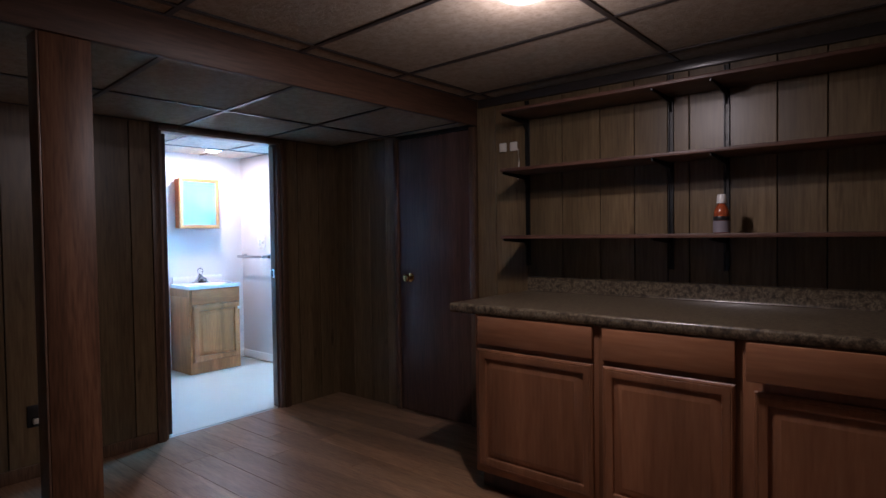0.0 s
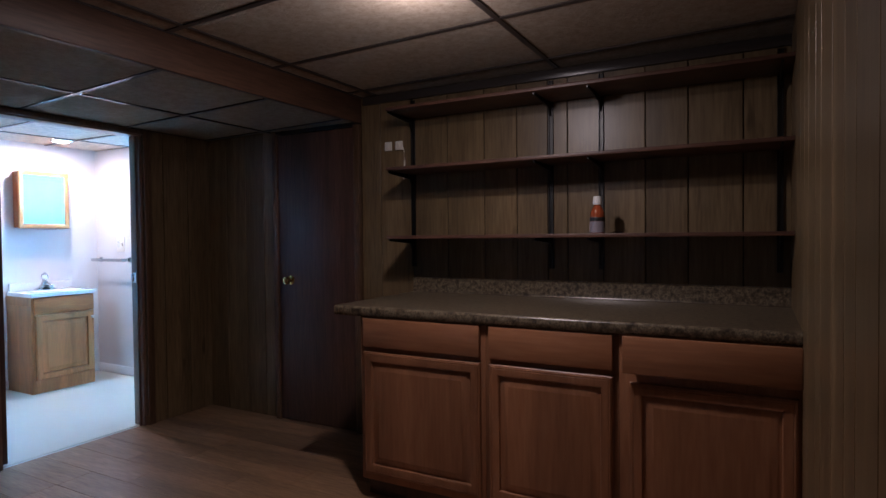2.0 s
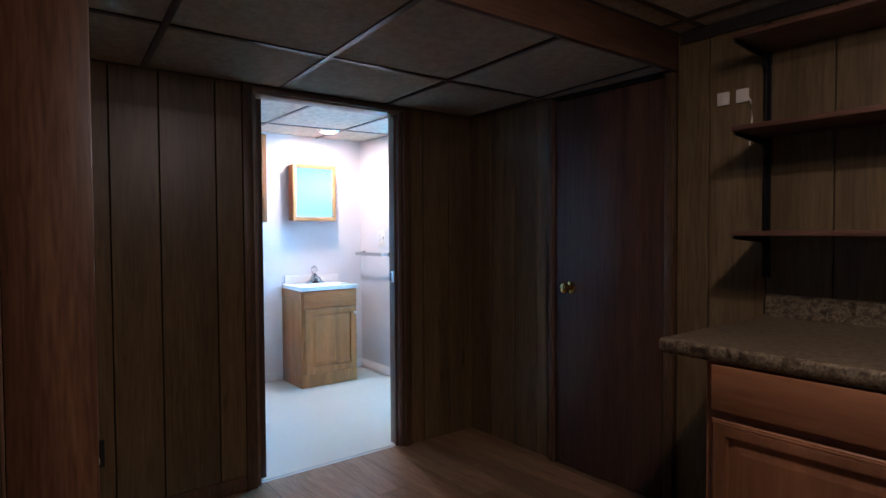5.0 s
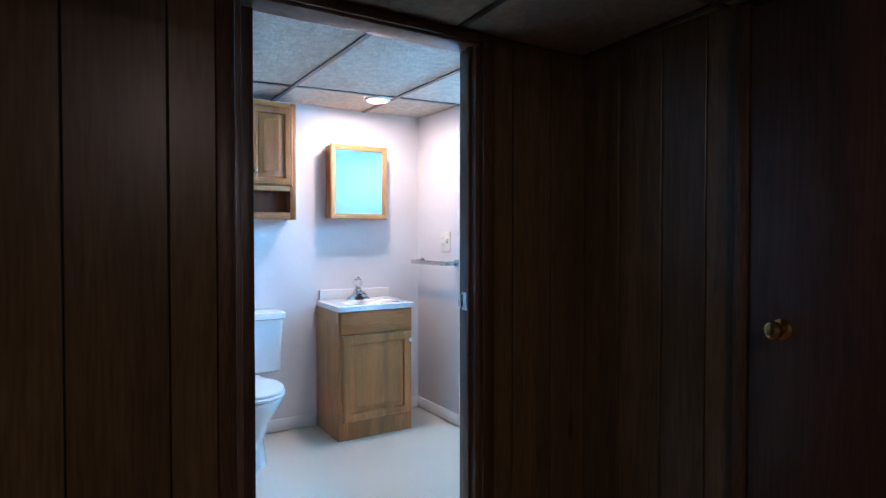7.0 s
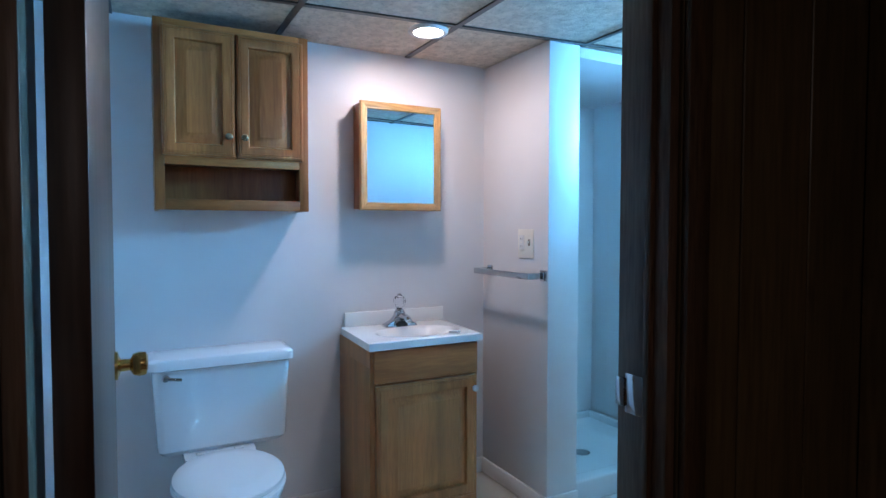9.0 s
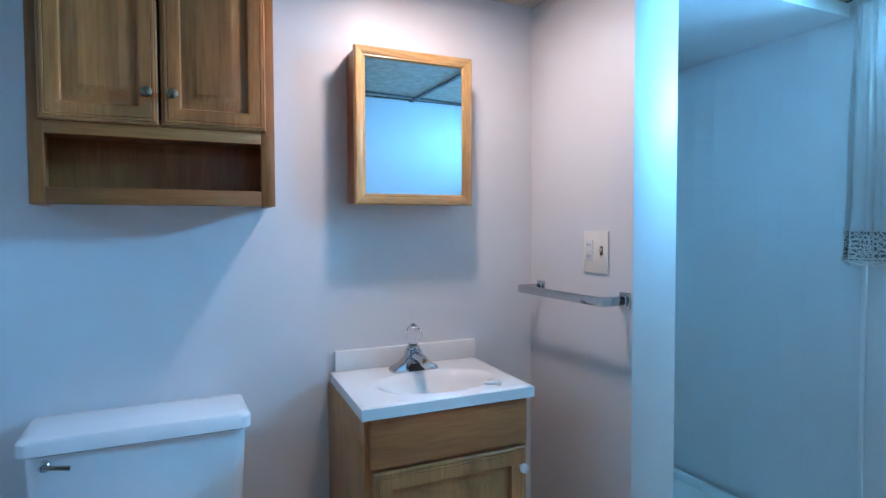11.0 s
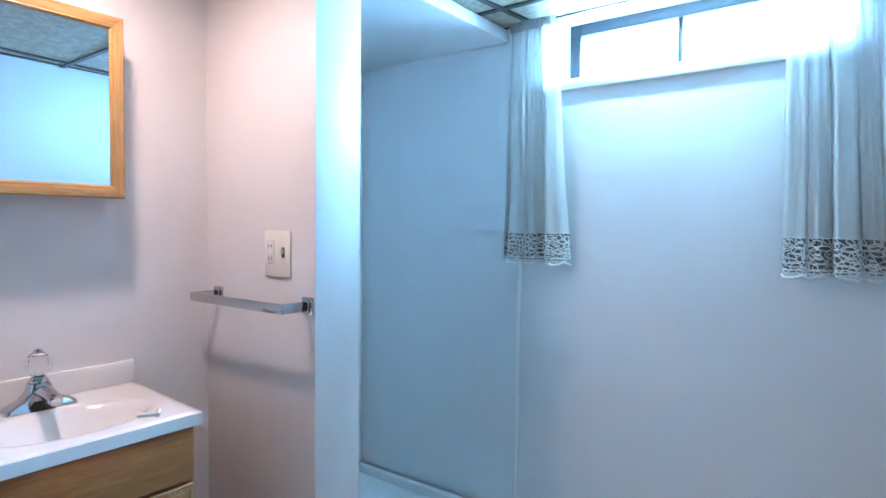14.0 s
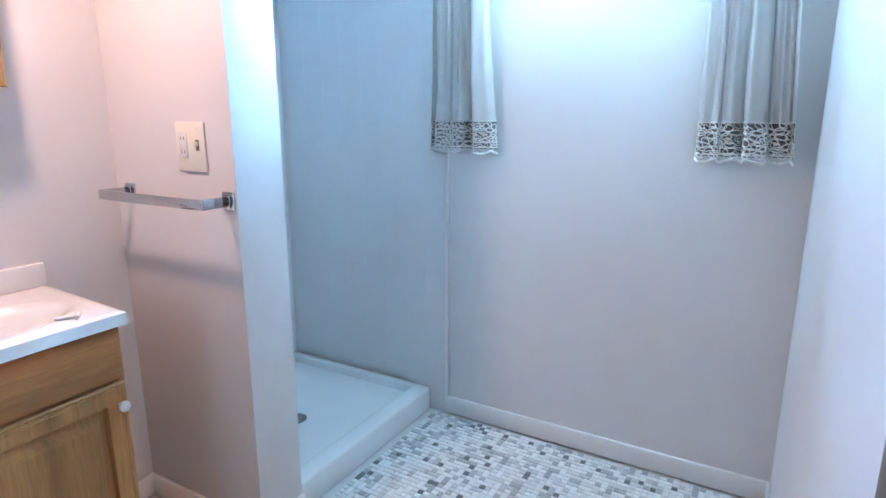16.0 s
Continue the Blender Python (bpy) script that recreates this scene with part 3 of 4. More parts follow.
out = thing("outlet", (XW + 0.012, 0.54, 0.34), "black wall outlet with a pale plug", "outlet")
part("plate", box(XW + 0.0125, XW + 0.019, 0.505, 0.578, 0.28, 0.40, 0.003), BLACK_PLASTIC, out)
part("plug", box(XW + 0.019, XW + 0.045, 0.528, 0.556, 0.30, 0.33, 0.006), IVORY, out, "pale plug")


def annulus(r0, r1, z0, z1, at, steps=32):
    """A flat trim ring with a rounded lip."""
    b = bmesh.new()
    prof = [(r0, z1), (r0, z0 + 0.002), (r0 + 0.003, z0), (r1 - 0.004, z0), (r1, z0 + 0.003), (r1, z1)]
    rings = [[b.verts.new((at[0] + r * math.cos(2 * math.pi * k / steps), at[1] + r * math.sin(2 * math.pi * k / steps), at[2] + h)) for k in range(steps)] for r, h in prof]
    for p, q in zip(rings, rings[1:] + rings[:1]):
        for k in range(steps):
            b.faces.new((p[k], p[(k + 1) % steps], q[(k + 1) % steps], q[k]))
    return b


def ceiling_light(at, bulb, label):
    x, y, z = at
    li = thing("ceiling_light", (x, y, z), label, "ceiling light")
    part("ring", annulus(0.060, 0.085, -0.010, 0.004, at), PLASTIC_WHITE, li)
    part("bulb", lathe([(0.058, 0.003), (0.056, -0.006), (0.047, -0.011), (0.02, -0.014)], pose(x, y, z)), bulb, li, "glowing bulb")


ceiling_light((BASEMENT_LAMP[0], BASEMENT_LAMP[1], ZH - 0.004), BULB_WARM, "white recessed ceiling light with a glowing warm bulb")
ceiling_light((BATH_LAMP[0], BATH_LAMP[1], ZB - 0.004), BULB_WHITE, "white recessed ceiling light glowing over the vanity")

# ---- bathroom things ----


def oval(cx, cy, rx, ry, z, n=40, egg=0.0):
    out_pts = []
    for k in range(n):
        a = 2 * math.pi * k / n
        c, s = math.cos(a), math.sin(a)
        out_pts.append((cx + rx * c * (1 + egg * (1 - abs(s)) * (c > 0)), cy + ry * s * (1 - egg * 0.4 * c), z))
    return out_pts


def rounded(x0, x1, y0, y1, z, r=0.03, n=5):
    pts = []
    for cx, cy, a0 in ((x1 - r, y1 - r, 0), (x0 + r, y1 - r, 90), (x0 + r, y0 + r, 180), (x1 - r, y0 + r, 270)):
        for k in range(n + 1):
            a = radians(a0 + 90 * k / n)
            pts.append((cx + r * math.cos(a), cy + r * math.sin(a), z))
    return pts


# toilet
toilet = thing("toilet", (-5.35, 1.69, 0), "white ceramic toilet with closed lid", "toilet")
part("tank", loft([rounded(-5.635, -5.475, 1.445, 1.900, 0.432), rounded(-5.64, -5.455, 1.432, 1.915, 0.452), rounded(-5.642, -5.445, 1.416, 1.928, 0.74), rounded(-5.642, -5.445, 1.416, 1.928, 0.765)]), CERAMIC, toilet)
part("tank_lid", loft([rounded(-5.644, -5.438, 1.410, 1.934, 0.766), rounded(-5.648, -5.428, 1.401, 1.942, 0.772), rounded(-5.648, -5.428, 1.401, 1.942, 0.802), rounded(-5.645, -5.434, 1.407, 1.936, 0.810), rounded(-5.635, -5.452, 1.423, 1.920, 0.814)]), CERAMIC, toilet)
CY = 1.652
part("bowl", loft([oval(-5.25, CY, 0.17, 0.105, 0.0), oval(-5.25, CY, 0.165, 0.10, 0.03), oval(-5.26, CY, 0.15, 0.09, 0.14), oval(-5.24, CY, 0.19, 0.12, 0.25), oval(-5.215, CY, 0.225, 0.165, 0.33), oval(-5.20, CY, 0.235, 0.182, 0.375), oval(-5.20, CY, 0.235, 0.184, 0.392), oval(-5.20, CY, 0.21, 0.16, 0.394)]), CERAMIC, toilet)
part("pedestal_back", loft([rounded(-5.63, -5.32, CY - 0.09, CY + 0.09, 0.0), rounded(-5.63, -5.32, CY - 0.085, CY + 0.085, 0.25), rounded(-5.635, -5.36, CY - 0.13, CY + 0.13, 0.39), rounded(-5.635, -5.38, CY - 0.13, CY + 0.13, 0.433)]), CERAMIC, toilet)
part("seat", loft([oval(-5.20, CY, 0.236, 0.186, 0.397), oval(-5.20, CY, 0.242, 0.192, 0.402), oval(-5.20, CY, 0.242, 0.192, 0.412), oval(-5.20, CY, 0.236, 0.187, 0.416)]), PLASTIC_WHITE, toilet)
part("lid", loft([oval(-5.205, CY, 0.232, 0.184, 0.418), oval(-5.205, CY, 0.238, 0.189, 0.423), oval(-5.205, CY, 0.236, 0.187, 0.434), oval(-5.205, CY, 0.222, 0.175, 0.441), oval(-5.21, CY, 0.16, 0.12, 0.445)]), PLASTIC_WHITE, toilet)
for dy in (-0.07, 0.07):
    part("hinge", box(-5.452, -5.425, CY + dy - 0.018, CY + dy + 0.018, 0.413, 0.44, 0.005), PLASTIC_WHITE, toilet)
h = lathe([(0.014, 0), (0.014, 0.008), (0.008, 0.014)], look((-5.445, 1.462, 0.742), (-6, 1.462, 0.742)), 14)
tube([(-5.432, 1.460, 0.742), (-5.428, 1.477, 0.740), (-5.427, 1.517, 0.734)], 0.0065, h)
part("flush_handle", h, CHROME, toilet, "chrome flush lever")

# vanity
vanity = thing("vanity_cabinet", (-5.42, 2.46, 0), "oak vanity cabinet with one door, its wood paler for the lamplight", "vanity")
VX, V0, V1 = -5.262, 2.208, 2.722
part("body", box(XV + 0.003, VX, V0, V1, 0, 0.735, 0.002), VANITY_OAK, vanity)
part("side_rail", box(XV + 0.003, VX, V0, V0 + 0.016, 0.735, 0.811), VANITY_OAK, vanity)
part("side_rail", box(XV + 0.003, VX, V1 - 0.016, V1, 0.735, 0.811), VANITY_OAK, vanity)
part("front_rail", box(VX - 0.018, VX, V0 + 0.016, V1 - 0.016, 0.735, 0.811), OAK_ACROSS, vanity)
part("drawer_front", box(VX + 0.0005, VX + 0.019, V0 + 0.012, V1 - 0.008, 0.668, 0.803, 0.005), OAK_ACROSS, vanity)
vd = part("cabinet_door", raised_door("x", VX + 0.0005, 1, V0 + 0.022, V1 - 0.010, 0.115, 0.656, 0.022, 0.056, 0.018), VANITY_OAK, vanity)
knob(vd, (VX + 0.019, V1 - 0.032, 0.60), (1, 0, 0), CERAMIC, 0.015, "white ceramic knob")

sink = thing("sink", (-5.41, 2.46, 0.811), "white cultured marble vanity top with oval basin", "sink")
b = bmesh.new()
X0, X1, Y0, Y1, NZ = XV + 0.001, -5.222, 2.192, 2.726, 44
gridv = []
for i in range(NZ + 1):
    row = []
    for j in range(NZ + 1):
        x, y = X0 + (X1 - X0) * i / NZ, Y0 + (Y1 - Y0) * j / NZ
        d = math.hypot((x + 5.400) / 0.125, (y - 2.475) / 0.19)
        z = 0.845 - (0.105 * (1 - d * d) ** 1.25 if d < 1 else 0.0)
        e = min(X1 - x, y - Y0, Y1 - y)
        z -= 0.004 * max(0, 1 - e / 0.012) ** 2
        row.append(b.verts.new((x, y + 0.055 * (X1 - x), z)))
    gridv.append(row)
for i in range(NZ):
    for j in range(NZ):
        b.faces.new((gridv[i][j], gridv[i + 1][j], gridv[i + 1][j + 1], gridv[i][j + 1]))
edge = [gridv[i][0] for i in range(NZ + 1)] + [gridv[NZ][j] for j in range(1, NZ + 1)] + [gridv[i][NZ] for i in range(NZ - 1, -1, -1)]
low = [b.verts.new((v.co.x, v.co.y, 0.811)) for v in edge]
for k in range(len(edge) - 1):
    b.faces.new((edge[k], low[k], low[k + 1], edge[k + 1]))
part("slab", b, MARBLE, sink)
part("backsplash", box(XV + 0.001, XV + 0.022, 2.228, 2.748, 0.844, 0.913, 0.005), MARBLE, sink)
part("drain", lathe([(0.022, 0), (0.022, 0.003), (0.012, 0.004)], pose(-5.400, 2.485, 0.741), 18), CHROME, sink, "chrome drain")

faucet = thing("faucet", (-5.575, 2.475, 0.845), "chrome single-handle faucet with clear knob", "faucet")
FX, FY = -5.565, 2.475
part("base_plate", loft([rounded(FX - 0.028, FX + 0.030, FY - 0.082, FY + 0.082, 0.845, 0.012), rounded(FX - 0.028, FX + 0.030, FY - 0.082, FY + 0.082, 0.851, 0.012), rounded(FX - 0.025, FX + 0.027, FY - 0.076, FY + 0.076, 0.858, 0.012),
                        rounded(FX - 0.024, FX + 0.025, FY - 0.046, FY + 0.046, 0.872, 0.012), rounded(FX - 0.023, FX + 0.024, FY - 0.028, FY + 0.028, 0.893, 0.014), rounded(FX - 0.023, FX + 0.023, FY - 0.024, FY + 0.024, 0.912, 0.016)]), CHROME, faucet)
# black piece imitates the dark reflection and shade on the chrome base
part("shadow_gap", loft([oval(FX + 0.028, FY, 0.005, 0.032, 0.8455, 16), oval(FX + 0.028, FY, 0.005, 0.030, 0.858, 16), oval(FX + 0.026, FY, 0.004, 0.018, 0.870, 16)]), BLACK_PLASTIC, faucet, "black piece for the dark reflection and shade below the spout")
sp = []
for t, hw, hz in ((0, 0.020, 0.020), (0.35, 0.019, 0.017), (0.7, 0.017, 0.014), (0.95, 0.015, 0.013), (1.0, 0.012, 0.010)):
    cx, cz = FX + 0.01 + 0.105 * t, 0.885 - 0.004 * t + 0.012 * math.sin(t * 3.1)
    sp.append([(cx, FY + hw * math.cos(2 * math.pi * k / 16), cz + hz * math.sin(2 * math.pi * k / 16)) for k in range(16)])
part("spout", loft(sp), CHROME, faucet)
part("collar", lathe([(0.021, 0), (0.022, 0.008), (0.017, 0.016)], pose(FX, FY, 0.910), 20), CHROME, faucet)
b = bmesh.new()
prof = [(0.012, 0), (0.021, 0.010), (0.027, 0.026), (0.027, 0.038), (0.019, 0.052), (0.012, 0.056)]
rings = []
for r, hh in prof:
    rings.append([(FX + r * (1 + 0.10 * (k % 2)) * math.cos(2 * math.pi * k / 20), FY + r * (1 + 0.10 * (k % 2)) * math.sin(2 * math.pi * k / 20), 0.927 + hh * 1.1) for k in range(20)])
b.free()
part("handle", loft(rings), CRYSTAL, faucet, "clear faceted acrylic knob", smooth=False)
part("handle_cap", lathe([(0.011, 0), (0.011, 0.006), (0.006, 0.010)], pose(FX, FY, 0.988), 14), CHROME, faucet)

key = thing("toggle_key", (-5.285, 2.62, 0.846), "small white plastic T-shaped piece on the vanity top", "fitting")
part("stem", tube([(-5.295, 2.595, 0.850), (-5.272, 2.632, 0.850)], 0.005), PLASTIC_WHITE, key)
part("crossbar", tube([(-5.288, 2.646, 0.851), (-5.258, 2.626, 0.851)], 0.006), PLASTIC_WHITE, key)

# medicine cabinet with mirror
mc = thing("medicine_cabinet", (-5.60, 2.48, 1.39), "oak framed mirror cabinet hung above the vanity", "mirror cabinet")
M0, M1, MZ0, MZ1, MX = 2.275, 2.687, 1.39, 1.887, -5.542
part("body", box(XV + 0.001, MX - 0.02, M0 + 0.006, M1 - 0.006, MZ0 + 0.006, MZ1 - 0.006, 0.002), OAK, mc)
part("mirror_pane", box(MX - 0.0195, MX - 0.010, M0 + 0.03, M1 - 0.03, MZ0 + 0.03, MZ1 - 0.03), MIRROR, mc, "silvered mirror glass", smooth=False)


def mitred(x, a0, a1, z0, z1, w, side):
    """One mitred length of a moulded picture frame facing +x."""
    corners_o = [(a0, z0), (a1, z0), (a1, z1), (a0, z1)]
    corners_i = [(a0 + w, z0 + w), (a1 - w, z0 + w), (a1 - w, z1 - w), (a0 + w, z1 - w)]
    p, q = side, (side + 1) % 4
    rings = []
    for c in (p, q):
        o, i = Vector(corners_o[c]), Vector(corners_i[c])
        ring = []
        for t, d in ((0, -0.02), (0, -0.004), (0.12, 0.0), (0.55, 0.0), (0.75, -0.004), (0.85, -0.003), (1, -0.009), (1, -0.02)):
            v = o.lerp(i, t)
            ring.append((x + d, v.x, v.y))
        rings.append(ring)
    return loft(rings)


for s, nm, mt in ((0, "bottom_rail", PALE_ACROSS), (1, "stile", PALE_OAK), (2, "top_rail", PALE_ACROSS), (3, "stile", PALE_OAK)):
    part(nm, mitred(MX, M0, M1, MZ0, MZ1, 0.036, s), mt, mc)

# wall cabinet
wc = thing("wall_cabinet", (-5.58, 1.74, 1.385), "golden oak wall cabinet with two doors and open shelf", "cabinet")
A0, A1, Z0, Z1, CX = 1.438, 2.022, 1.378, 2.100, -5.502
part("side", box(XV + 0.001, CX - 0.0005, A0, A0 + 0.016, Z0, Z1, 0.001), OAK, wc)
part("side", box(XV + 0.001, CX - 0.0005, A1 - 0.016, A1, Z0, Z1, 0.001), OAK, wc)
part("back", box(XV + 0.001, XV + 0.008, A0 + 0.016, A1 - 0.016, Z0 + 0.02, Z1 - 0.02), OAK, wc)
part("bottom", box(XV + 0.001, CX - 0.0005, A0 + 0.016, A1 - 0.016, Z0 + 0.012, Z0 + 0.03, 0.001), OAK_ACROSS, wc)
part("shelf", box(XV + 0.001, CX - 0.0005, A0 + 0.016, A1 - 0.016, 1.56, 1.576, 0.001), OAK_ACROSS, wc)
part("top", box(XV + 0.001, CX - 0.0005, A0 + 0.016, A1 - 0.016, Z1 - 0.018, Z1, 0.001), OAK_ACROSS, wc)
part("stile", box(CX, CX + 0.018, A0, A0 + 0.034, Z0, Z1, 0.002), OAK, wc)
part("stile", box(CX, CX + 0.018, A1 - 0.038, A1, Z0, Z1, 0.002), OAK, wc)
part("bottom_rail", box(CX, CX + 0.0175, A0 + 0.034, A1 - 0.038, Z0, Z0 + 0.042, 0.002), OAK_ACROSS, wc)
part("middle_rail", box(CX, CX + 0.0175, A0 + 0.034, A1 - 0.038, 1.552, 1.60, 0.002), OAK_ACROSS, wc)
part("top_rail", box(CX, CX + 0.0175, A0 + 0.034, A1 - 0.038, 2.05, Z1, 0.002), OAK_ACROSS, wc)
mid = (A0 + A1) / 2
for ya, yb, yk in ((A0 + 0.025, mid - 0.003, mid - 0.030), (mid + 0.003, A1 - 0.025, mid + 0.030)):
    d = part("cabinet_door", raised_door("x", CX + 0.0185, 1, ya, yb, 1.585, 2.072, 0.019, 0.05), OAK, wc)
    knob(d, (CX + 0.037, yk, 1.665), (1, 0, 0), NICKEL, 0.014, "antique metal knob")

# switch and outlet plate
sw = thing("switch_outlet_plate", (-5.273, YT, 1.24), "ivory double plate with outlet and toggle switch", "switch plate")
part("plate", box(-5.333, -5.213, YT - 0.007, YT - 0.0005, 1.168, 1.304, 0.003), IVORY, sw)
outl = part("outlet", box(-5.318, -5.284, YT - 0.010, YT - 0.0068, 1.207, 1.275, 0.001), PLASTIC_WHITE, sw, "white outlet insert")
for z in (1.222, 1.259):
    for dx in (-0.006, 0.006):
        part("slot", box(-5.301 + dx - 0.001, -5.301 + dx + 0.001, YT - 0.0106, YT - 0.0098, z - 0.005, z + 0.005), BLACK_PLASTIC, outl)
part("reset_button", box(-5.308, -5.294, YT - 0.0112, YT - 0.0098, 1.237, 1.245, 0.0005), IVORY, outl)
part("toggle_surround", box(-5.250, -5.236, YT - 0.0078, YT - 0.0068, 1.226, 1.256), NICKEL, sw)
part("toggle", box(-5.247, -5.239, YT - 0.020, YT - 0.0075, 1.238, 1.250, 0.002), IVORY, sw)
for z in (1.196, 1.286):
    for x in (-5.301, -5.243):
        part("screw", lathe([(0.003, 0), (0.0025, 0.0012)], look((x, YT - 0.007, z), (x, 9, z)), 10), IVORY, sw)

# towel bar
tb = thing("towel_bar", (-5.37, YT, 1.11), "square chrome towel bar on the pale wall", "towel bar")
for x in (-5.580, -5.137):
    part("mount", box(x - 0.022, x + 0.022, YT - 0.009, YT - 0.0005, 1.068, 1.118, 0.003), CHROME, tb)
    part("collar", box(x - 0.014, x + 0.014, YT - 0.016, YT - 0.0085, 1.076, 1.110, 0.002), CHROME, tb)
    part("arm", box(x - 0.005, x + 0.005, YT - 0.092, YT - 0.015, 1.079, 1.107, 0.0015), CHROME, tb)
part("bar", box(-5.588, -5.129, YT - 0.100, YT - 0.0915, 1.079, 1.107, 0.0015), CHROME, tb)

# shower pan
pan = thing("shower_pan", (-5.53, 3.6, 0), "white acrylic shower pan with raised kerb", "shower pan")
PX0, PX1, PY0, PY1 = XS + 0.002, XT - 0.010, YT2 + 0.002, YW - 0.012
part("kerb", box(PX1 - 0.08, PX1, PY0, PY1, 0, 0.115, 0.012, 3), ACRYLIC, pan)
part("rim", box(PX0, PX1 - 0.08, PY1 - 0.035, PY1, 0, 0.115, 0.010, 3), ACRYLIC, pan)
part("rim", box(PX0, PX1 - 0.08, PY0, PY0 + 0.035, 0, 0.115, 0.010, 3), ACRYLIC, pan)
part("rim", box(PX0, PX0 + 0.035, PY0 + 0.035, PY1 - 0.035, 0, 0.115, 0.010, 3), ACRYLIC, pan)
b = bmesh.new()
NN = 16
g = []
for i in range(NN + 1):
    g.append([])
    for j in range(NN + 1):
        x = PX0 + 0.034 + (PX1 - 0.114 - PX0) * i / NN
        y = PY0 + 0.034 + (PY1 - PY0 - 0.068) * j / NN
        u, v = 2 * i / NN - 1, 2 * j / NN - 1
        e = max(abs(u), abs(v))
        g[i].append(b.verts.new((x, y, 0.030 + 0.014 * e + 0.03 * max(0, (e - 0.86) / 0.14) ** 2)))
for i in range(NN):
    for j in range(NN):
        b.faces.new((g[i][j], g[i + 1][j], g[i + 1][j + 1], g[i][j + 1]))
part("pan_floor", b, ACRYLIC, pan)
part("drain", lathe([(0.045, 0), (0.045, 0.004), (0.03, 0.006), (0.01, 0.004)], pose(-5.55, 3.60, 0.031)), CHROME, pan, "chrome drain grate")


# curtains
def curtain(name, x_top0, x_top1, x_bot0, x_bot1, y, folds, phase, label):
    ct = thing(name, ((x_top0 + x_top1) / 2, y, ZB), label, "curtain", "window curtains")
    nx, nz, zt, zb = 120, 40, 2.118, 1.302

    def place(u, v):
        """u across, v down."""
        xa = x_top0 + (x_bot0 - x_top0) * v
        xb = x_top1 + (x_bot1 - x_top1) * v
        amp = 0.012 + 0.026 * v
        w = u * folds * 2 * math.pi + phase
        yy = y + amp * (math.sin(w + 0.7 * math.sin(w * 0.5)) ** 3 * 0.6 + 0.5 * math.sin(w * 0.6)) + 0.003 * math.sin(2.3 * w + 1.0) * (1 - v) + 0.004 * math.sin(9 * v + 5 * u)
        return xa + (xb - xa) * u + 0.006 * math.sin(w * 1.0 + 1.1) * (0.4 + v), yy

    b = bmesh.new()
    rows = []
    for k in range(nz + 1):
        v = k / nz
        z = zt + (zb - zt) * v
        rows.append([b.verts.new((*place(i / nx, v), z)) for i in range(nx + 1)])
    for r0, r1 in zip(rows, rows[1:]):
        for i in range(nx):
            b.faces.new((r0[i], r0[i + 1], r1[i + 1], r1[i]))
    bmesh.ops.solidify(b, geom=list(b.faces), thickness=0.0012)
    part("cloth", b, FABRIC, ct)
    # frilled heading above the rod
    b = bmesh.new()
    rows = []
    for k in range(4):
        z = zt - 0.028 + 0.012 * k
        rows.append([b.verts.new((x_top0 + (x_top1 - x_top0) * i / nx, y - 0.006 + 0.009 * math.sin(i * 0.9) + 0.004 * math.sin(i * 2.3), z)) for i in range(nx + 1)])
    for r0, r1 in zip(rows, rows[1:]):
        for i in range(nx):
            b.faces.new((r0[i], r0[i + 1], r1[i + 1], r1[i]))
    bmesh.ops.solidify(b, geom=list(b.faces), thickness=0.001)
    part("heading", b, FABRIC, ct)
    # openwork lace border: rings of thread linked over the folds
    b = bmesh.new()
    rnd = random.Random(int(100 * phase) + 5)
    span = x_bot1 - x_bot0
    verts, faces = [], []

    def strand(points, r):
        base = len(verts)
        n = len(points)
        for (u, z) in points:
            xx, yy = place(min(max(u, 0), 1), min((zt - z) / (zt - zb), 1.18))
            xx2, yy2 = place(min(max(u + 0.004, 0), 1), min((zt - z) / (zt - zb), 1.18))
            for du, dz in ((-r, 0), (0, r), (r, 0), (0, -r)):
                verts.append((xx + du * 0.8, yy + (du if abs(xx2 - xx) < 0.0008 else 0) + (0.0008 if dz else -0.0008), z + dz))
        for i in range(n - 1):
            for k in range(4):
                faces.append((base + i * 4 + k, base + i * 4 + (k + 1) % 4, base + (i + 1) * 4 + (k + 1) % 4, base + (i + 1) * 4 + k))

    cells = max(6, int(span / 0.021))
    for c in range(cells):
        for row in range(2):
            # a flower of four petals, with leaf-shaped loops between
            uc, zc = (c + 0.5 + 0.5 * row + rnd.uniform(-0.12, 0.12)) / cells, zb - 0.034 - 0.046 * row + rnd.uniform(-0.005, 0.005)
            turn = rnd.uniform(0, 1.5)
            for q in range(4):
                a0 = turn + q * math.pi / 2
                loop = []
                for k in range(9):
                    f = 2 * math.pi * k / 8
                    dist, side = 0.013 + 0.011 * math.cos(f), 0.008 * math.sin(f)
                    loop.append((uc + (dist * math.cos(a0) - side * math.sin(a0)) / (0.021 * cells), zc + dist * math.sin(a0) + side * math.cos(a0)))
                strand(loop, 0.0021)
        for row in range(3):
            uc, zc = (c + 0.5 * (row % 2) + rnd.uniform(-0.1, 0.1)) / cells, zb - 0.012 - 0.046 * row
            strand([(uc + 0.30 / cells * math.cos(2 * math.pi * k / 8 + 0.5), zc + 0.009 * math.sin(2 * math.pi * k / 8)) for k in range(9)], 0.0021)
    strand([(k / 60, zb - 0.100) for k in range(61)], 0.0025)
    for zc in (zb - 0.002,):
        strand([(k / 60, zc) for k in range(61)], 0.003)
    strand([(k / 80, zb - 0.112 - 0.012 * abs(math.sin(k / 80 * math.pi * cells / 2.4))) for k in range(81)], 0.0045)
    me = bpy.data.meshes.new("lace_border")
    me.from_pydata(verts, [], faces)
    b.from_mesh(me)
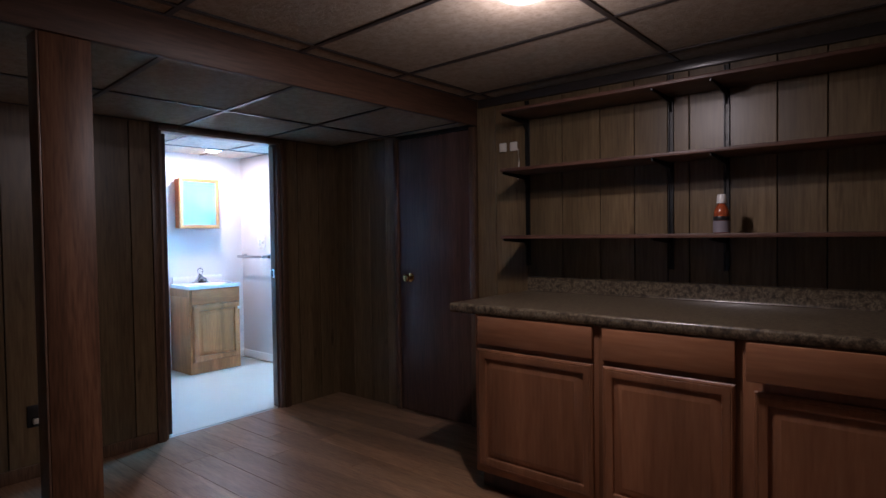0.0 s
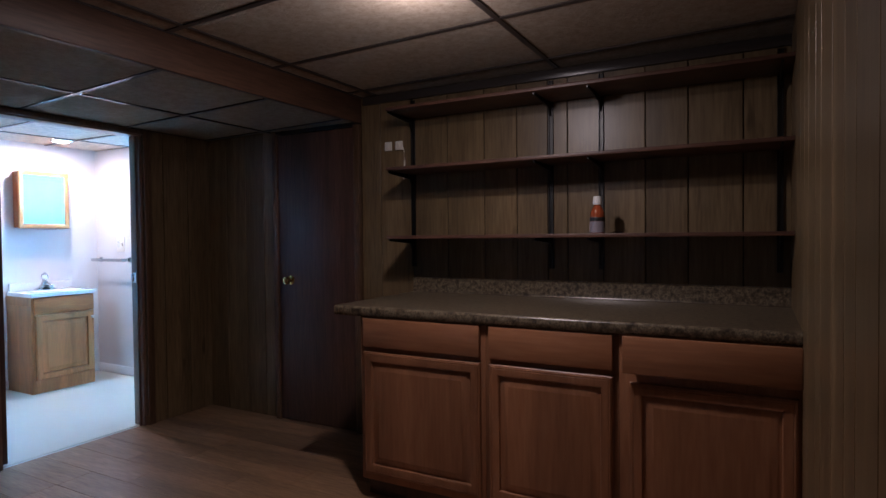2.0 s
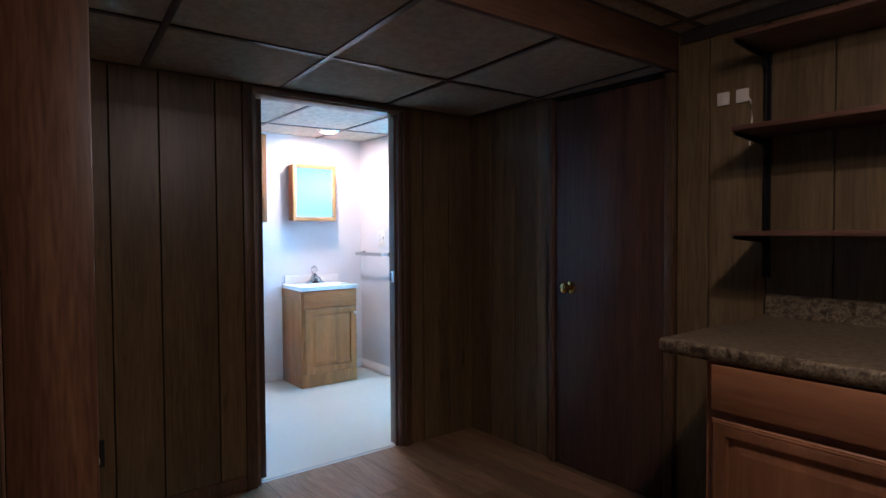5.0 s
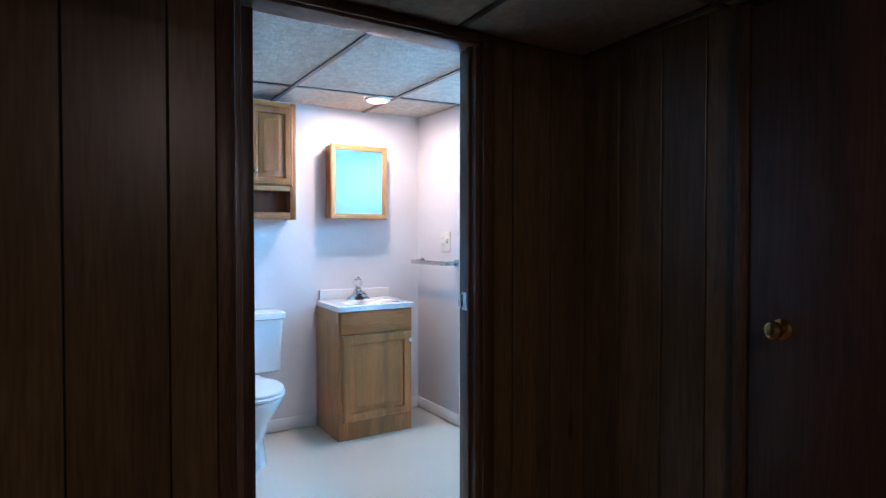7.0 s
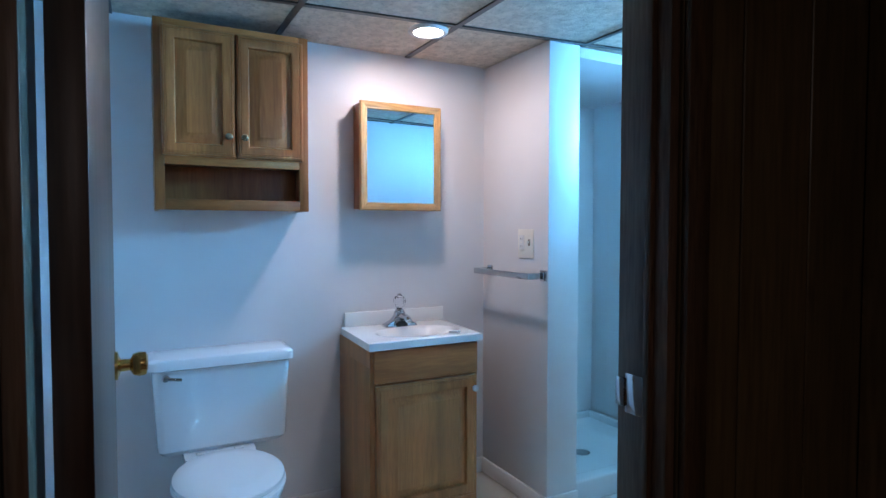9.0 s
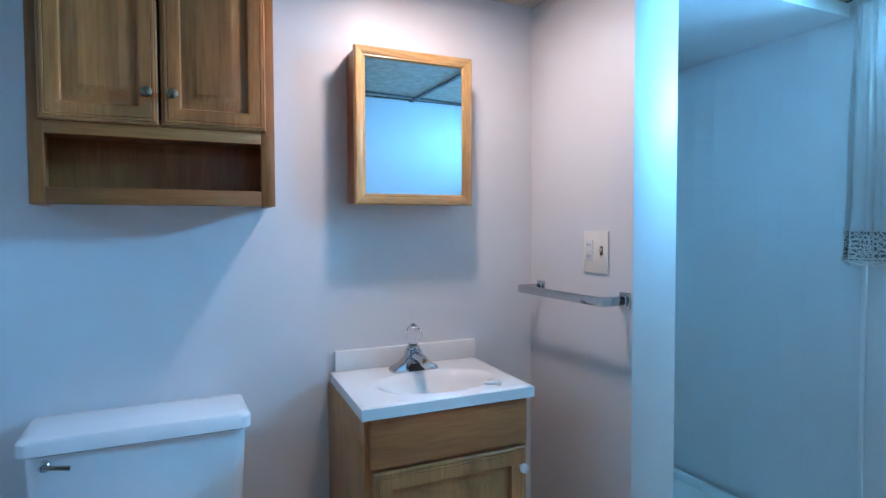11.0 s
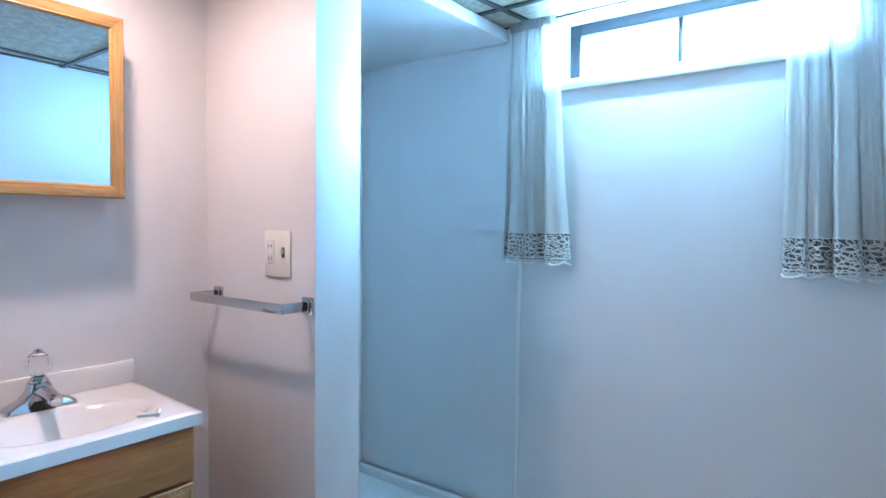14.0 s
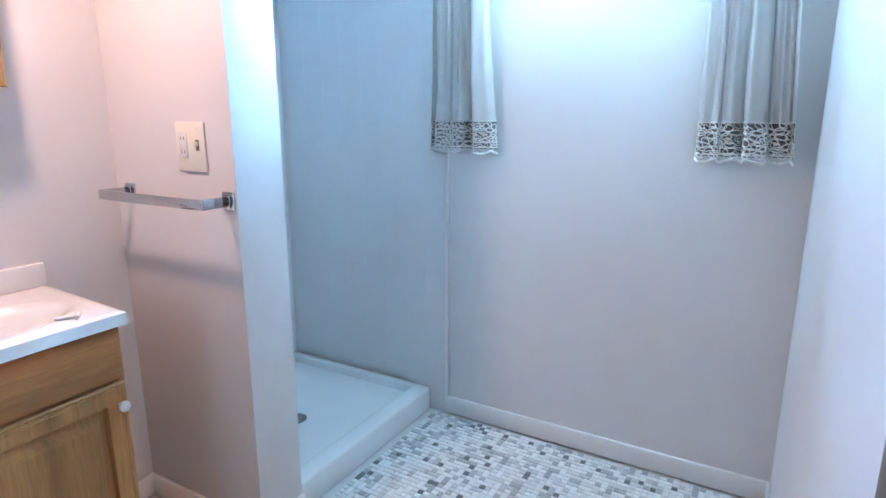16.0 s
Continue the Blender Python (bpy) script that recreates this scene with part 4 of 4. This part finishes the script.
    bpy.data.meshes.remove(me)
    # net sheet whose dark colour gives the shade seen through the lace holes
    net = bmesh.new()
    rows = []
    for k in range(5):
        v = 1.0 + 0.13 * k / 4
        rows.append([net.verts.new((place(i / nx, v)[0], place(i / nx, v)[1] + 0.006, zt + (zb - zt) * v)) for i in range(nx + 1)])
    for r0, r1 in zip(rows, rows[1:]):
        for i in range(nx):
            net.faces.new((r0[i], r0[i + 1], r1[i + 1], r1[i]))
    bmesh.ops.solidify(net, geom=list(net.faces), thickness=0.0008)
    part("net_backing", net, LACE_BACK, ct, "brown-grey net, dark for the shaded wall behind the lace")
    part("lace_border", b, LACE, ct, "grey openwork lace border", smooth=False)
    return ct


curtain("curtain", -5.055, -4.86, -5.085, -4.80, 3.955, 3.3, 0.4, "grey-white gathered cloth curtain with lace hem")
curtain("curtain", -4.100, -3.875, -4.090, -3.815, 3.955, 4.2, 2.1, "grey-white gathered cloth curtain with lace hem beside the corner")
rod = thing("curtain_rod", (-4.45, 3.96, 2.105), "thin white curtain rod above the window", "curtain rod")
part("rod", tube([(-5.07, 3.955, 2.108), (-4.4, 3.955, 2.108), (-3.80, 3.955, 2.108)], 0.005), WHITE_TRIM, rod)
for x in (-5.06, -3.81):
    part("bracket", box(x - 0.006, x + 0.006, 3.955, YW, 2.100, 2.112, 0.002), WHITE_TRIM, rod)

whole("floor_covering", box(XV, -3.745, YS, YT + 0.018, -0.001, 0.003), VINYL, "smooth cream sheet flooring before vanity and toilet", "floor", "structure")
whole("threshold", box(XT + 0.016, XB - 0.016, YT + 0.012, YT + 0.028, 0.003, 0.006, 0.001), VINYL, "thin cream strip between sheet flooring and mosaic", "threshold", "structure")

# ---- pieces of walls and floors ----


def planks(wall, axis, edges, lo, hi, face, out):
    """Grooved panelling boards on a wall, each its own piece. axis: the way the wall runs."""
    for a, c in zip(edges, edges[1:]):
        g0, g1 = a + 0.0025, c - 0.0025
        if axis == "y":
            bm = box(min(face, face + out * 0.011), max(face, face + out * 0.011), g0, g1, lo, hi, 0.002, 1)
        else:
            bm = box(g0, g1, min(face, face + out * 0.011), max(face, face + out * 0.011), lo, hi, 0.002, 1)
        part("panel_board", bm, PANEL, wall, smooth=False)


planks(wall_west, "y", [-2.5, -2.2, -1.9, -1.6, -1.3, -1.0, -0.7, -0.5, -0.3, -0.1, 0.10, 0.30, 0.42, 0.62, 0.82, 1.07, DY0 - 0.02], 0, ZL + 0.01, XW, 1)
planks(wall_west, "y", [DY1 + 0.02, 2.30, 2.50, YN], 0, ZL + 0.01, XW, 1)
planks(wall_north, "x", [XW + 0.011, -3.50, -3.30, -3.12, -3.001], 0, ZL + 0.01, YN, -1)
planks(wall_north, "x", [-2.249, -2.10, -1.86], 0, ZH - 0.004, YN, -1)
planks(wall_north, "x", [-1.86, -1.62, -1.38, -1.18, -1.0, -0.89, -0.70, -0.49, -0.29, -0.05, XE], 0, ZH - 0.004, YN, -1)
planks(wall_stub, "y", [0.1, 0.35, 0.52, 0.72, 0.86, 1.06, 1.30, 1.45, 1.69, 1.86, 2.06, 2.30, 2.46, YN - 0.012], 0, ZH - 0.004, XE, -1)

# laminate floorboards of the basement
floor_b = bpy.data.objects["floor_basement"]
board_meshes = []
for length in (1.2, 0.8, 0.5):
    board_meshes.append((length, finish("floor_board", box(0.0008, length - 0.0008, 0.0006, 0.1894, 0.0002, 0.008, 0.0008, 1), FLOOR_WOOD)))
rnd = random.Random(4)
y = -2.5
while y < YN - 0.01:
    x = -3.72
    first = True
    while x < 2.28:
        length, me = rnd.choice(board_meshes[:2]) if not first else rnd.choice(board_meshes)
        first = False
        if x + length > 2.39:
            fits = [q for q in board_meshes if x + q[0] <= 2.39]
            if not fits:
                break
            length, me = fits[0]
        ob = new("floor_board", me)
        ob.parent = floor_b
        ob.location = (x, y, -0.006)
        x += length
    y += 0.19

# shower wall tiles
wall_win = bpy.data.objects["wall_window"]
me = finish("wall_tile", box(0.0003, 0.1077, -0.0009, 0.0, 0.0003, 0.1077, 0.0004, 1), TILE_WHITE)
for i in range(9):
    for j in range(19):
        x, z = -5.047 - 0.108 * (i + 1), 0.116 + 0.108 * j
        if x > XS - 0.06 and z < 2.0:
            ob = new("wall_tile", me)
            ob.parent = wall_win
            ob.location = (x, YW, z)

# mosaic floor of the bathroom: small squares and bricks
floor_m = bpy.data.objects["floor_bathroom"]
U = 0.0225
kinds = {}
for key_name, w, d, mt in (("a", 1, 1, MOSAIC), ("b", 2, 1, MOSAIC), ("c", 1, 2, MOSAIC), ("d", 1, 1, MOSAIC_DARK)):
    kinds[key_name] = (w, d, finish("mosaic_tile", box(0.0011, w * U - 0.0011, 0.0011, d * U - 0.0011, -0.001, 0.003, 0.0007, 1), mt))
ncol, nrow = int((XB - XS) / U), int((YW - YS) / U)
taken = set()
rnd = random.Random(11)
single = []
lv, lf, dv, df = [], [], [], []
for r in range(nrow):
    for c in range(ncol):
        if (c, r) in taken:
            continue
        x, y = XS + c * U, YS + r * U
        # the mosaic lies before the shower alone
        if x < XT or y < YT + 0.02:
            continue
        q = rnd.random()
        k = "d" if q < 0.06 else "b" if q < 0.20 else "c" if q < 0.32 else "a"
        if k == "b" and ((c + 1, r) in taken or c + 1 >= ncol):
            k = "a"
        if k == "c" and (c, r + 1) in taken:
            k = "a"
        w, d, me = kinds[k]
        for i in range(w):
            for j in range(d):
                taken.add((c + i, r + j))
        if 3.45 < y < 3.95 and -5.1 < x < -4.35 and len(single) < 300:
            ob = new("mosaic_tile", me)
            ob.parent = floor_m
            ob.location = (x, y, 0)
            single.append(ob)
        else:
            vs, fs = (dv, df) if k == "d" else (lv, lf)
            base = len(vs)
            x0, x1, y0, y1 = x + 0.0011, x + w * U - 0.0011, y + 0.0011, y + d * U - 0.0011
            vs += [(x0, y0, -0.001), (x1, y0, -0.001), (x1, y1, -0.001), (x0, y1, -0.001),
                   (x0 + 0.0007, y0 + 0.0007, 0.003), (x1 - 0.0007, y0 + 0.0007, 0.003), (x1 - 0.0007, y1 - 0.0007, 0.003), (x0 + 0.0007, y1 - 0.0007, 0.003)]
            fs += [tuple(base + n for n in t) for t in ((4, 5, 6, 7), (0, 1, 5, 4), (1, 2, 6, 5), (2, 3, 7, 6), (3, 0, 4, 7))]
for vs, fs, mt in ((lv, lf, MOSAIC), (dv, df, MOSAIC_DARK)):
    me = bpy.data.meshes.new("mosaic_rest")
    me.from_pydata(vs, [], fs)
    me.materials.append(mt)
    ob = new("mosaic_rest", me)
    ob.parent = floor_m
    tagged(ob, "", "", "", "stuff")
